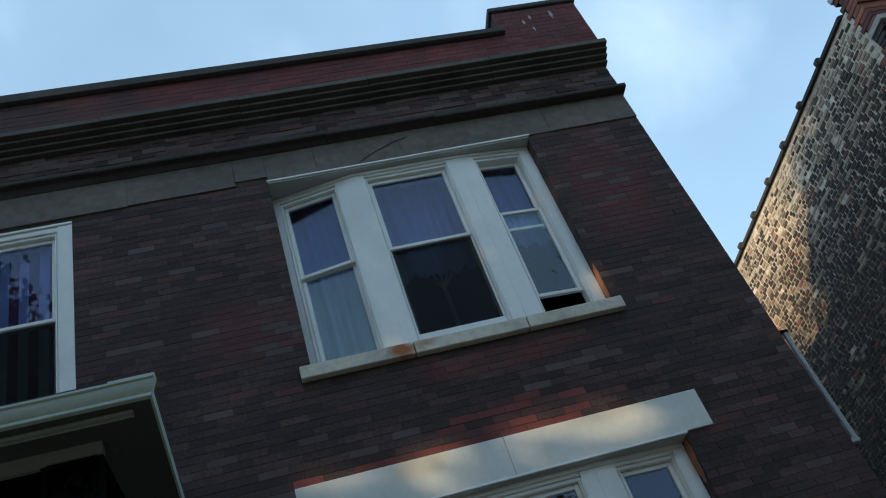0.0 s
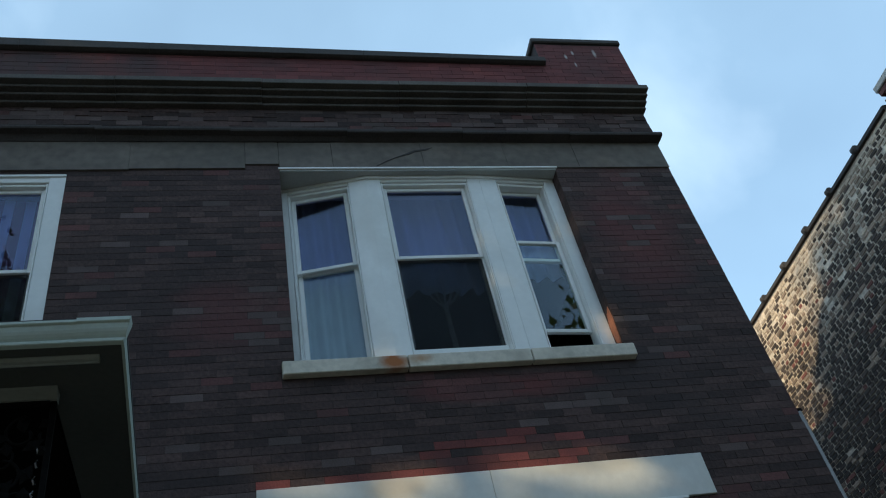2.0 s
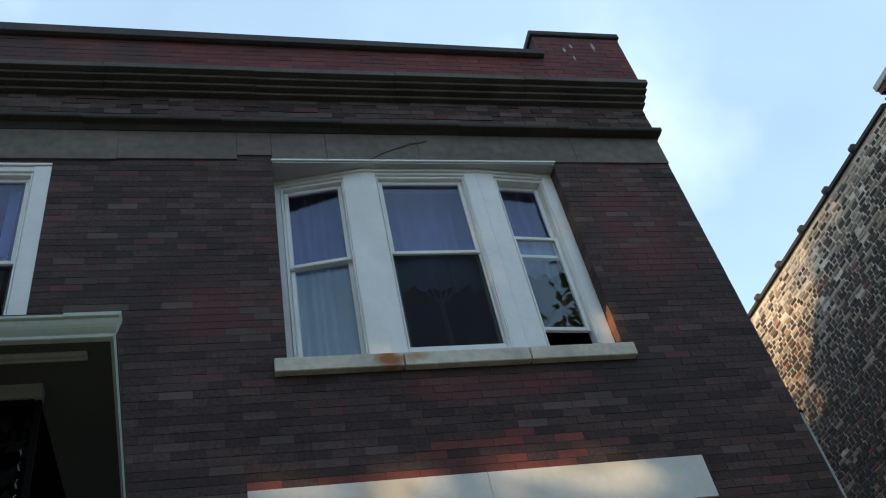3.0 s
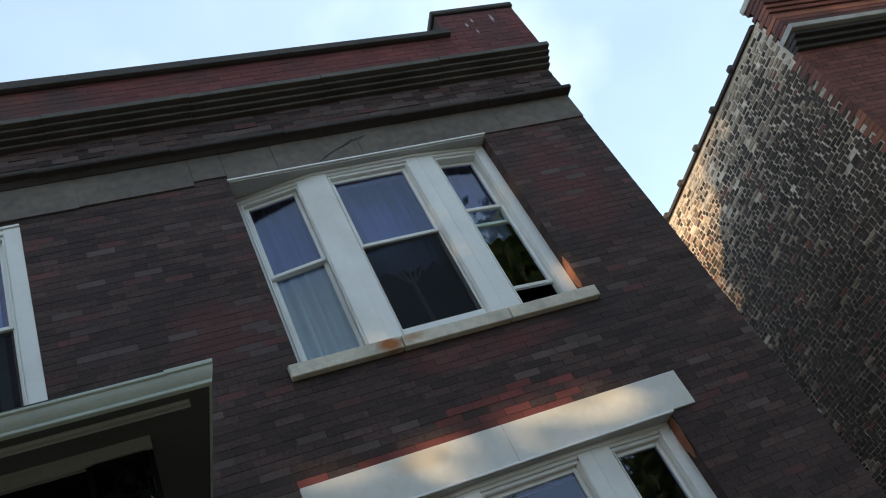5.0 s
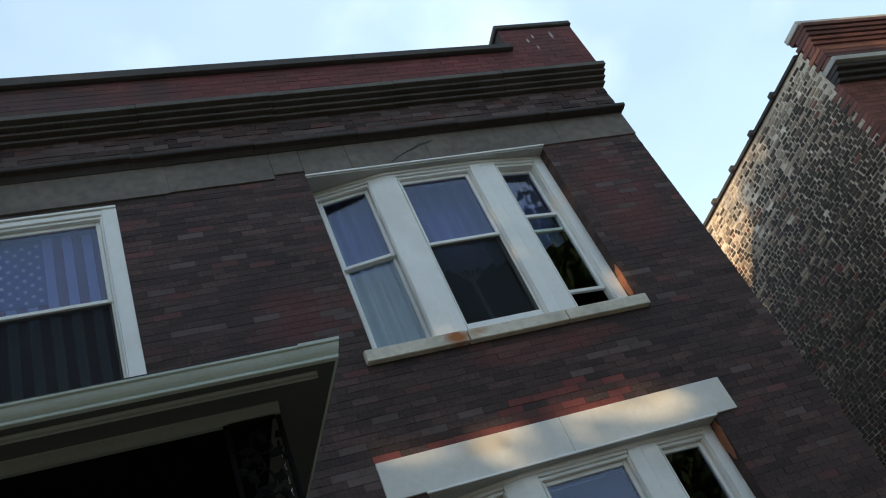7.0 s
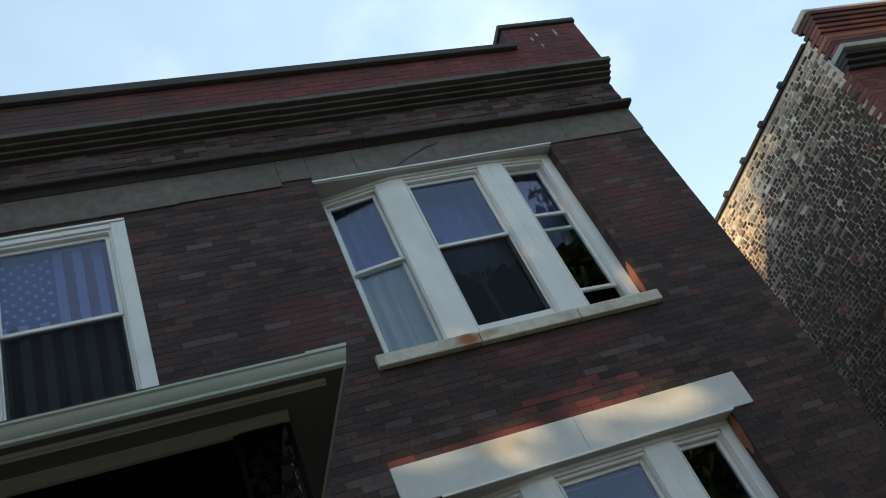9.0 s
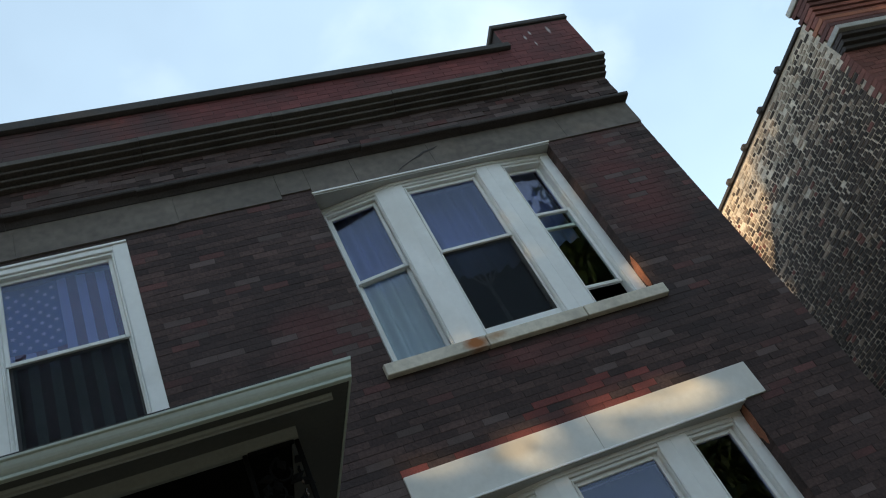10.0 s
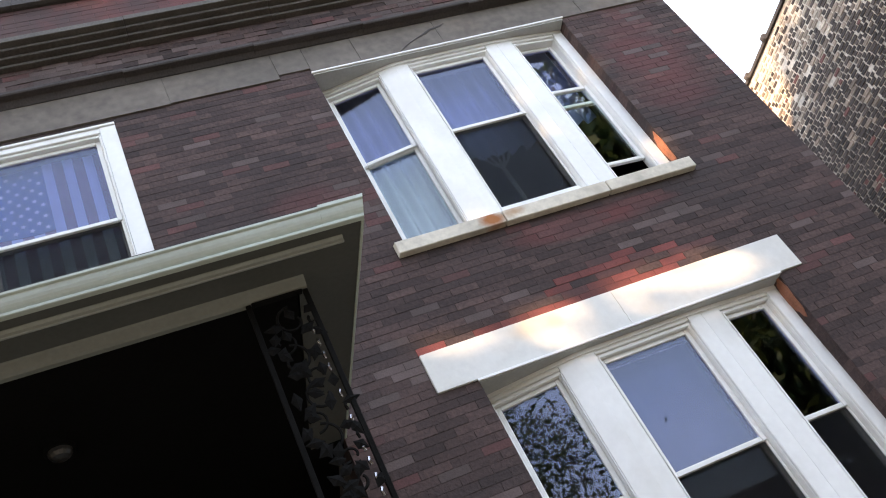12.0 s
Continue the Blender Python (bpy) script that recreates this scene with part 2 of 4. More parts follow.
# Greyer than the trim: the bay soffit's shadow is in this colour.
HEAD_SHADE = mat("soffit_shade_grey", (0.42, 0.43, 0.41), 0.6, var=0.1, scale=4, fine=50, bump=0.06)
# Rooms behind the panes get a dark colour in place of indoor shade.
ROOM_DARK = mat("room_dark_plaster", (0.06, 0.058, 0.055), 0.9, var=0.1, scale=2)
CURTAIN = mat("pale_curtain", (0.42, 0.50, 0.58), 0.9, var=0.1, scale=5, bump=0.05)
PANE_BLUE = mat("reflection_blue", (0.17, 0.205, 0.24), 0.9, var=0.1, scale=5, bump=0.05)
FLAG_WHITE = mat("flag_white", (0.60, 0.65, 0.70), 0.9, var=0.06, scale=6, bump=0.05)
FLAG_RED = mat("flag_red", (0.21, 0.055, 0.10), 0.9, var=0.08, scale=6, bump=0.05)
FLAG_BLUE = mat("flag_blue", (0.045, 0.15, 0.32), 0.9, var=0.08, scale=6, bump=0.05)
# The violet-blue tint stands in for sky reflected in the upper panes.
GLASS_SKY_TINT = glass_mat("sky_tinted_glass", (0.72, 0.74, 0.91), 0.045)
GLASS_CLEAR = glass_mat("clear_window_glass", (0.93, 0.97, 0.95), 0.045)
SCREEN = screen_mat("insect_screen")
ROOF = mat("tar_roof", (0.04, 0.04, 0.042), 0.9, var=0.2, scale=2)
GROUND = mat("grass_verge", (0.060, 0.070, 0.052), 0.95, var=0.3, scale=1.5)
ASPHALT = mat("asphalt", (0.05, 0.05, 0.052), 0.9, var=0.2, scale=3)
CONCRETE = mat("pavement_concrete", (0.22, 0.215, 0.2), 0.9, var=0.15, scale=2)
BARK = mat("bark", (0.10, 0.08, 0.06), 0.95, var=0.3, scale=8)
LEAF = mat("leaves", (0.06, 0.095, 0.03), 0.6, var=0.3, scale=3, island=0.3, bump=0)
LEAF_THIN = LEAF.node_tree.nodes.new("ShaderNodeBsdfTranslucent")
LEAF_THIN.inputs[0].default_value = (0.10, 0.14, 0.04, 1)
LEAF_MIX = LEAF.node_tree.nodes.new("ShaderNodeMixShader")
LEAF_MIX.inputs[0].default_value = 0.4
LEAF.node_tree.links.new(LEAF.node_tree.nodes["Principled BSDF"].outputs[0], LEAF_MIX.inputs[1])
LEAF.node_tree.links.new(LEAF_THIN.outputs[0], LEAF_MIX.inputs[2])
LEAF.node_tree.links.new(LEAF_MIX.outputs[0], LEAF.node_tree.nodes["Material Output"].inputs[0])
WIRE = mat("grey_conduit", (0.4, 0.4, 0.4), 0.5, metal=0.5, var=0.1)
BLOCKER = mat("blocker_brick", (0.20, 0.12, 0.09), 0.9, var=0.2, scale=1)


# ---- building helpers ----
def box(bm, x0, x1, y0, y1, z0, z1, m=0):
    v = [bm.verts.new((x, y, z)) for z in (z0, z1) for y in (y0, y1) for x in (x0, x1)]
    fs = [bm.faces.new([v[i] for i in q]) for q in ((0, 2, 3, 1), (4, 5, 7, 6), (0, 1, 5, 4), (2, 6, 7, 3), (0, 4, 6, 2), (1, 3, 7, 5))]
    for f in fs:
        f.material_index = m
    return v


def prism(bm, prof, a, b):
    """A profile of (y, z) points swept along x from a to b."""
    r0 = [bm.verts.new((a, y, z)) for y, z in prof]
    r1 = [bm.verts.new((b, y, z)) for y, z in prof]
    n = len(prof)
    for i in range(n):
        bm.faces.new((r0[i], r0[(i + 1) % n], r1[(i + 1) % n], r1[i]))
    bm.faces.new(r0[::-1])
    bm.faces.new(r1)


def slab(bm, pts, z0, z1):
    """A plan outline of (x, y) points raised from z0 to z1."""
    lo = [bm.verts.new((x, y, z0)) for x, y in pts]
    hi = [bm.verts.new((x, y, z1)) for x, y in pts]
    n = len(pts)
    for i in range(n):
        bm.faces.new((lo[i], lo[(i + 1) % n], hi[(i + 1) % n], hi[i]))
    bm.faces.new(lo[::-1])
    bm.faces.new(hi)


def soften(bm, w):
    bmesh.ops.bevel(bm, geom=list(bm.edges), offset=w, segments=1, affect="EDGES", clamp_overlap=True)


def mesh_of(name, bm, mats, bevel=0.0):
    if bevel:
        soften(bm, bevel)
    bmesh.ops.recalc_face_normals(bm, faces=bm.faces[:])
    me = bpy.data.meshes.new(name)
    bm.to_mesh(me)
    bm.free()
    for m in (mats if isinstance(mats, (list, tuple)) else (mats,)):
        me.materials.append(m)
    return me


def part(name, bm, material, parent=None, label="", bevel=0.0, kind=""):
    ob = new(name, mesh_of(name, bm, material, bevel))
    ob.parent = parent
    return tagged(ob, label, kind=kind)


def boxpart(name, dims, material, parent=None, label="", bevel=0.0, kind=""):
    bm = bmesh.new()
    box(bm, *dims)
    return part(name, bm, material, parent, label, bevel, kind)


def thing(name, label, category, group="", at=(0, 0, 0)):
    e = new(name)
    e.location = at
    return tagged(e, label, category, group)


# ---- plan ----
CORNER = 3.69                    # right end of the house front, which lies in y = 0
WEST = -7.5
COURSE, BRICK = 0.0623, 0.2105
Z_LINTEL, Z_BAND, Z_BELT, Z_CORN, Z_PARAPET = 4.524, 7.515, 7.865, 8.32, 8.49
BAY = (0.092, 2.555)               # the two bay openings
FLAGWIN = (-2.80, -1.585)        # the opening of the window over the porch
NBX = 6.65                       # the neighbour's side wall
OPENINGS = [(BAY[0], BAY[1], 5.475, 7.50), (BAY[0], BAY[1], 2.05, 4.217), (FLAGWIN[0], FLAGWIN[1], 5.45, 7.47),
            (-5.5, -0.86, 1.2, 4.2)]

# ---- ground ----
bm = bmesh.new()
box(bm, -150, 150, -150, 150, -0.3, 0)
ground = tagged(part("ground", bm, GROUND), "grassy ground round the houses", "ground", kind="structure")
bm = bmesh.new()
box(bm, -60, 60, -7.0, -4.6, 0.004, 0.05)
tagged(part("pavement", bm, CONCRETE), "grey concrete pavement along the street", "pavement", kind="structure")
bm = bmesh.new()
box(bm, -120, 120, -19.0, -10.5, 0.004, 0.03)
tagged(part("road", bm, ASPHALT), "grey asphalt street", "road", kind="structure")

# Unseen block added to cut the skylight on the house front.
boxpart("wall_sky_blocker", (-70, 70, -36, -26, 0.0, 9.5), BLOCKER, None, "unseen plain block added across the street to cut skylight", kind="structure")
bpy.data.objects["wall_sky_blocker"]["category"] = "wall"

# ---- the house front: backing wall cut round its openings ----
def pierced(bm, x0, x1, y0, y1, z0, z1, holes):
    xs = sorted({x0, x1, *[min(max(h[i], x0), x1) for h in holes for i in (0, 1)]})
    zs = sorted({z0, z1, *[min(max(h[i], z0), z1) for h in holes for i in (2, 3)]})
    for a, b in zip(xs, xs[1:]):
        run = None
        for c, d in zip(zs, zs[1:]):
            mx, mz = (a + b) / 2, (c + d) / 2
            solid = not any(h[0] < mx < h[1] and h[2] < mz < h[3] for h in holes)
            if solid:
                run = (run[0], d) if run else (c, d)
            if run and (not solid or d == zs[-1]):
                box(bm, a, b, y0, y1, run[0], run[1])
                run = None


bm = bmesh.new()
pierced(bm, WEST, CORNER - 0.004, 0.001, 0.32, 0, Z_PARAPET, OPENINGS)
wall_front = tagged(part("wall_front", bm, BRICK_BACK), "dark sooty red brick front of a two-storey house", "wall", kind="structure")
bm = bmesh.new()
box(bm, CORNER - 0.32, CORNER, 0.325, 13, 0, 8.35)
wall_side = tagged(part("wall_side", bm, BRICK_BACK), "dark brick side wall of the house", "wall", kind="structure")
bm = bmesh.new()
box(bm, WEST, WEST + 0.3, 0.325, 13, 0, 8.35)
box(bm, WEST + 0.3, CORNER - 0.33, 12.7, 13, 0, 8.35)
tagged(part("wall_rear", bm, BRICK_DARK_J), "plain brick rear walls of the house", "wall", kind="structure")
bm = bmesh.new()
box(bm, WEST + 0.3, CORNER - 0.33, 0.325, 12.69, 8.2, 8.3)
tagged(part("roof", bm, ROOF), "flat tarred roof", "roof", kind="structure")
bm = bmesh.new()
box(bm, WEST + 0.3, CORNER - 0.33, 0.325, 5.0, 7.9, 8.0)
tagged(part("ceiling", bm, ROOM_DARK), "plaster ceiling darkened to look unlit", "ceiling", kind="structure")
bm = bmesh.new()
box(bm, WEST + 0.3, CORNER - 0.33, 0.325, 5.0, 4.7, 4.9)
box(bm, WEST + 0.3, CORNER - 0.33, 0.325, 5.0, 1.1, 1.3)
tagged(part("floor", bm, ROOM_DARK), "upper and lower floors darkened to look unlit", "floor", kind="structure")
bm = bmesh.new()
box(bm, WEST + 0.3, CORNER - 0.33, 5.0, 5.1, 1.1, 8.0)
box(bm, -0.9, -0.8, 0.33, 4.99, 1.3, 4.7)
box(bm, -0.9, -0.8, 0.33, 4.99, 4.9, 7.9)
tagged(part("wall_inner", bm, ROOM_DARK), "plaster inner walls darkened to look unlit", "wall", kind="structure")

# stone band, belt, corbelled cornice, parapet
band = thing("stone_band", "sooty grey limestone band above the upper windows", "stone band")
cuts = [WEST, -5.3, -3.9, -2.45, -1.12, -0.19, 0.55, 1.35, 2.12, 2.80, CORNER + 0.003]
for i, (a, b) in enumerate(zip(cuts, cuts[1:])):
    lo = Z_BAND + (0.062 if i == 5 else 0.012 if i % 3 == 1 else 0.0)
    if i == 5:
        boxpart("stone_block", (a + 0.002, 0.09, -0.016, 0.30, lo, Z_BELT), STONE, band, bevel=0.0012)
        boxpart("stone_block", (0.092, b - 0.002, -0.016, 0.30, Z_BAND, Z_BELT), STONE, band, bevel=0.004)
    else:
        boxpart("stone_block", (a + 0.0008, b - 0.0008, -0.016 - 0.002 * (i % 2), 0.30, lo, Z_BELT), STONE, band, bevel=0.0012)
bm = bmesh.new()
crack = [(0.92, 7.535), (1.02, 7.60), (1.12, 7.655), (1.24, 7.70), (1.30, 7.735), (1.40, 7.752), (1.46, 7.79), (1.39, 7.768), (1.29, 7.752), (1.22, 7.712), (1.11, 7.656), (1.01, 7.603)]
fv = [bm.verts.new((x, -0.0225, z)) for x, z in crack]
bv = [bm.verts.new((x, -0.012, z)) for x, z in crack]
bm.faces.new(fv)
for q in range(len(crack)):
    bm.faces.new((fv[q], bv[q], bv[(q + 1) % len(crack)], fv[(q + 1) % len(crack)]))
part("crack", bm, COPING, band, "dark open crack")
belt = thing("belt_course", "dark projecting stone belt moulding on the front", "moulding")
cuts = [WEST, -6, -4.8, -3.6, -2.5, -1.4, -0.3, 0.7, 1.75, 2.78, CORNER + 0.03]
for i, (a, b) in enumerate(zip(cuts, cuts[1:])):
    bm = bmesh.new()
    dz = 0.011 * (3.7 - (a + b) / 2)
    prism(bm, [(0.1, 7.868), (-0.024, 7.868), (-0.06, 7.858 + dz), (-0.112, 7.862 + dz), (-0.12, 7.875 + dz), (-0.12, 7.90 + dz), (-0.05, 7.935 + dz), (0.1, 7.94 + dz)], a + 0.001, b - 0.001)
    part("belt_stone", bm, CORNICE, belt)
cornice = thing("corbelled_cornice", "dark corbelled brick cornice in four steps", "cornice")
for i in range(4):
    y = -0.085 - 0.052 * i
    z = Z_CORN - 0.012 + 0.042 * i
    nseg = 9
    for k in range(nseg):
        a = WEST + (CORNER + 0.03 - WEST) * k / nseg
        b = WEST + (CORNER + 0.03 - WEST) * (k + 1) / nseg
        boxpart("corbel_course", (a + 0.002, b - 0.001 + 0.006 * i * (k == nseg - 1), y - 0.003 * ((k * 7 + i * 3) % 3), 0.3, z + 0.001, z + (0.060 if i == 3 else 0.034)), STONE_DARK if i == 3 else CORBEL, cornice, bevel=0.004)
PIER = (2.765, 3.695)
bm = bmesh.new()
box(bm, WEST, PIER[0], -0.184, 0.1, 8.50, 8.92)
box(bm, PIER[0] + 0.002, PIER[1] - 0.005, -0.187, 0.35, 8.50, 9.265)
parapet = tagged(part("parapet", bm, MORTAR), "red brick parapet with a raised corner pier", "parapet", kind="structure")
coping = thing("parapet_coping", "dark stone coping on the parapet", "coping")
cuts = [WEST, -5.6, -4.4, -3.2, -2.1, -1.0, 0.1, 0.95, 1.8, PIER[0] + 0.02]
for i, (a, b) in enumerate(zip(cuts, cuts[1:])):
    bm = bmesh.new()
    ends = []
    for x in (a + 0.0003, b - 0.0003):
        r = 0.019 * (PIER[0] - x)
        ends.append([bm.verts.new((x, y, z)) for y, z in ((-0.215, 8.866 + r * 0.55), (-0.245, 8.878 + r * 0.55), (-0.245, 8.945 + r), (-0.2, 8.97 + r), (0.14, 8.97 + r), (0.14, 8.866 + r * 0.55))])
    for q in range(6):
        bm.faces.new((ends[0][q], ends[0][(q + 1) % 6], ends[1][(q + 1) % 6], ends[1][q]))
    bm.faces.new(ends[0][::-1])
    bm.faces.new(ends[1])
    part("coping_stone", bm, COPING, coping, bevel=0.003)
bm = bmesh.new()
box(bm, PIER[0] - 0.03, PIER[1] + 0.03, -0.215, 0.38, 9.267, 9.34)
part("pier_coping", bm, COPING, coping, bevel=0.012)

# lintel, sill, flashings
lintel = thing("window_lintel", "white painted stone lintel with worn warm stains above the lower bay window", "lintel")
cuts = [-0.20, 1.28, 2.785]
for a, b in zip(cuts, cuts[1:]):
    boxpart("lintel_stone", (a + 0.001, b - 0.001, -0.02, 0.30, 4.219, Z_LINTEL), LINTEL, lintel, bevel=0.003)


def sill(z0, z1):
    s = thing("window_sill", "weathered pale stone sill with an orange rust streak", "window sill", "window sills")
    cuts = [0.0, 0.875, 1.79, 2.605]
    for i, (a, b) in enumerate(zip(cuts, cuts[1:])):
        bm = bmesh.new()
        prism(bm, [(-0.06, z0), (-0.06, z1 - 0.012), (0.0, z1), (0.33, z1 + 0.01), (0.33, z0)], a + 0.004, b - 0.004)
        part("sill_stone", bm, SILL, s, bevel=0.006)
    return s


sill(5.35, 5.472)
sill(1.925, 2.047)


def flashing(z):
    f = thing("flashing", "thin white metal drip flashing above the bay window", "flashing", "flashings")
    bm = bmesh.new()
    box(bm, BAY[0] - 0.012, BAY[1] + 0.012, -0.034, -0.021, z - 0.003, z + 0.016)
    part("drip_edge", bm, PAINT, f, bevel=0.002)


# ---- bay windows: three sashes in a shallow bow inside the opening ----
def place(ob, o, ang):
    ob.matrix_basis = Matrix.Translation(o) @ Matrix.Rotation(ang, 4, "Z")


def sash(parent, w, z0, z1, y, name="sash"):
    """Four rails of a sash in the local plane x 0..w, with its pane."""
    r = 0.035
    s = boxpart(name, (0, r, y, y + 0.035, z0, z1), PAINT, parent, bevel=0.004)
    boxpart("stile", (w - r, w, y, y + 0.035, z0, z1), PAINT, s, bevel=0.004)
    boxpart("bottom_rail", (r + 0.001, w - r - 0.001, y, y + 0.035, z0, z0 + r), PAINT, s, bevel=0.004)
    boxpart("top_rail", (r + 0.001, w - r - 0.001, y, y + 0.035, z1 - r, z1), PAINT, s, bevel=0.004)
    boxpart("pane", (r + 0.001, w - r - 0.001, y + 0.016, y + 0.021, z0 + r + 0.001, z1 - r - 0.001), GLASS_SKY_TINT if name == "upper_sash" else GLASS_CLEAR, s)
    return s


def unit(parent, o, ang, w, c0, c1, z0, z1, rail, raised=0.0, screen=True):
    """One window of the bay, in a plane turned by ang about o: casings of widths c0 and c1, head, two sashes."""
    e = new("window_unit")
    e.parent = parent
    place(e, o, ang)
    zt = z1 - 0.055
    boxpart("casing", (0, c0, 0, 0.12, z0, z1), PAINT, e, bevel=0.0015)
    boxpart("casing", (w - c1, w, 0, 0.12, z0, z1), PAINT, e, bevel=0.0015)
    boxpart("head", (c0 + 0.001, w - c1 - 0.001, 0.004, 0.12, zt, z1), PAINT, e, bevel=0.005)
    boxpart("bead", (c0 + 0.001, w - c1 - 0.001, 0.022, 0.115, zt - 0.028, zt - 0.001), PAINT, e, bevel=0.004)
    boxpart("bead", (c0 + 0.001, c0 + 0.022, 0.025, 0.115, z0 + 0.03, zt - 0.029), PAINT, e, bevel=0.004)
    boxpart("bead", (w - c1 - 0.022, w - c1 - 0.001, 0.025, 0.115, z0 + 0.03, zt - 0.029), PAINT, e, bevel=0.004)
    boxpart("subsill", (c0 + 0.001, w - c1 - 0.001, 0.0, 0.12, z0, z0 + 0.029), PAINT, e, bevel=0.004)
    iw = w - c0 - c1 - 0.046
    g = new("sashes")
    g.parent = e
    g.location = (c0 + 0.023, 0, 0)
    up, low = (0.095, 0.058) if raised else (0.058, 0.095)
    sash(g, iw, rail - 0.018, zt - 0.03, up, "upper_sash")
    sash(g, iw, z0 + 0.09 + raised, rail + 0.018 + raised, low, "lower_sash")
    for a, d in ((c0 + 0.001, 1), (w - c1 - 0.001, -1)):
        bm = bmesh.new()
        slab(bm, [(a + d * x - c0 - 0.023, y) for x, y in ((0, 0.012), (0.003, 0.012), (0.003, -0.004), (0.007, -0.008), (0.012, -0.006), (0.015, 0.002), (0.015, 0.014), (0.018, 0.014), (0.021, 0.02), (0.021, 0.0245), (0, 0.0245))], z0 + 0.03, zt - 0.029)
        part("brick_mould", bm, PAINT, g)
    if screen and not raised:
        boxpart("insect_screen", (0.016, iw - 0.016, 0.079, 0.0805, z0 + 0.11, rail - 0.02), SCREEN, g)
        boxpart("screen_frame", (0.0, iw, 0.066, 0.088, z0 + 0.031, z0 + 0.15), PAINT, g, bevel=0.004)
        for a in (0.0, iw - 0.015):
            boxpart("screen_frame", (a, a + 0.015, 0.068, 0.088, z0 + 0.151, rail - 0.02), PAINT, g, bevel=0.003)
    return e


def bay(z0, z1, rail, rail_side, raised):
    b = thing("bay_window", "white painted three-part bay window with double-hung sashes", "window", "bay windows")
    x0, x1 = BAY
    ra, rb, yf, yj, yr = 0.82, 1.835, 0.055, 0.21, 0.11
    L = math.hypot(ra - x0, yj - yf)
    ang = math.atan2(yj - yf, ra - x0)
    unit(b, (x0 + 0.002, yj, 0), -ang, L, 0.06, 0.155, z0, z1, rail_side, 0.0, False)
    unit(b, (ra + 0.001, yf, 0), 0, rb - ra - 0.002, 0.122, 0.110, z0, z1, rail - 0.01)
    R = math.hypot(x1 - rb, yr - yf)
    unit(b, (rb, yf, 0), math.atan2(yr - yf, x1 - rb), R - 0.004, 0.155, 0.10, z0, z1, rail_side, raised)
    bm = bmesh.new()
    slab(bm, [(x0, -0.02), (x1, -0.02), (x1, 0.33), (x0, 0.33)], z1 + 0.002, z1 + 0.02)
    part("soffit", bm, HEAD_SHADE, b, "soffit board with shade put into its pale grey")
    pts = [(x0 + 0.01, yj - 0.012), (ra, yf - 0.016), (rb, yf - 0.016), (x1 - 0.01, yr - 0.012), (x1 - 0.01, yr), (rb, yf - 0.001), (ra, yf - 0.001), (x0 + 0.01, yj)]
    bm = bmesh.new()
    slab(bm, pts, z1 - 0.028, z1)
    part("head_moulding", bm, PAINT, b)
    return b


bay(5.485, 7.476, 6.575, 6.555, 0.17)
bay(2.06, 4.19, 3.20, 3.20, 0.0)
flashing(7.497)
flashing(4.200)

# ---- window over the porch, with the flag ----
fw = thing("flag_window", "white painted double-hung window over the porch roof", "window")
unit(fw, (FLAGWIN[0], 0.0, 0), 0, FLAGWIN[1] - FLAGWIN[0], 0.135, 0.122, 5.45, 7.44, 6.485)
bm = bmesh.new()
box(bm, FLAGWIN[0], FLAGWIN[1], -0.012, 0.12, 7.442, 7.468)
part("head_moulding", bm, PAINT, fw, bevel=0.004)

# ---- porch ----
PX, PY = -0.712, -2.035
PW = -6.2
porch = thing("porch", "entrance porch roof with green-grey painted gutter and dark ceiling", "porch")


SKEW = -0.055                     # the right end runs slightly askew


def edge_x(y, ins):
    return PX - ins + SKEW * (y - PY)


def front_run(name, prof, material, ins, label=""):
    bm = bmesh.new()
    prism(bm, [(PY + i, z) for i, z in prof], PW, PX - ins)
    return part(name, bm, material, porch, label)


COVE = [(0.0, 4.229), (0.004, 4.226), (0.012, 4.224), (0.014, 4.214), (0.018, 4.202), (0.025, 4.190), (0.034, 4.180), (0.044, 4.172), (0.046, 4.164), (0.034, 4.162), (0.032, 4.158), (0.032, 4.149), (0.036, 4.146), (0.06, 4.146)]
gutter = front_run("gutter", [(0.0, 4.240), *COVE, (0.06, 4.240)], PORCH_PAINT, 0.0, "pale green-grey painted gutter moulding")
for v in gutter.data.vertices:      # the end is cut back towards its foot
    if v.co.x > PX - 0.1:
        v.co.x -= (4.24 - v.co.z) * 0.28
sleeve = bmesh.new()
prism(sleeve, [(PY + i - 0.003, z) for i, z in [(0.0, 4.246), *COVE[:9], (0.055, 4.172), (0.055, 4.246)]], PX - 0.21, PX + 0.002)
for v in sleeve.verts:
    if v.co.x > PX - 0.1:
        v.co.x -= (4.246 - v.co.z) * 0.28
part("gutter_sleeve", sleeve, PORCH_PAINT, gutter, "overlapping gutter end piece")
bm = bmesh.new()
slab(bm, [(edge_x(PY + 0.062, 0.022), PY + 0.062), (edge_x(-0.01, 0.022), -0.01), (edge_x(-0.01, 0.034), -0.01), (edge_x(PY + 0.062, 0.034), PY + 0.062)], 4.146, 4.238)
part("end_fascia", bm, PORCH_PAINT, porch, "thin painted edge board")
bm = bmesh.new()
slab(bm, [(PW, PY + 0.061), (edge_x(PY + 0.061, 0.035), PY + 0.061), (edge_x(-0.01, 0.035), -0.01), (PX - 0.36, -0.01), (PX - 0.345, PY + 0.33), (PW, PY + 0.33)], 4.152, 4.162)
part("soffit", bm, SOFFIT_SHADE, porch, "olive-grey soffit with underside shade in its paint")
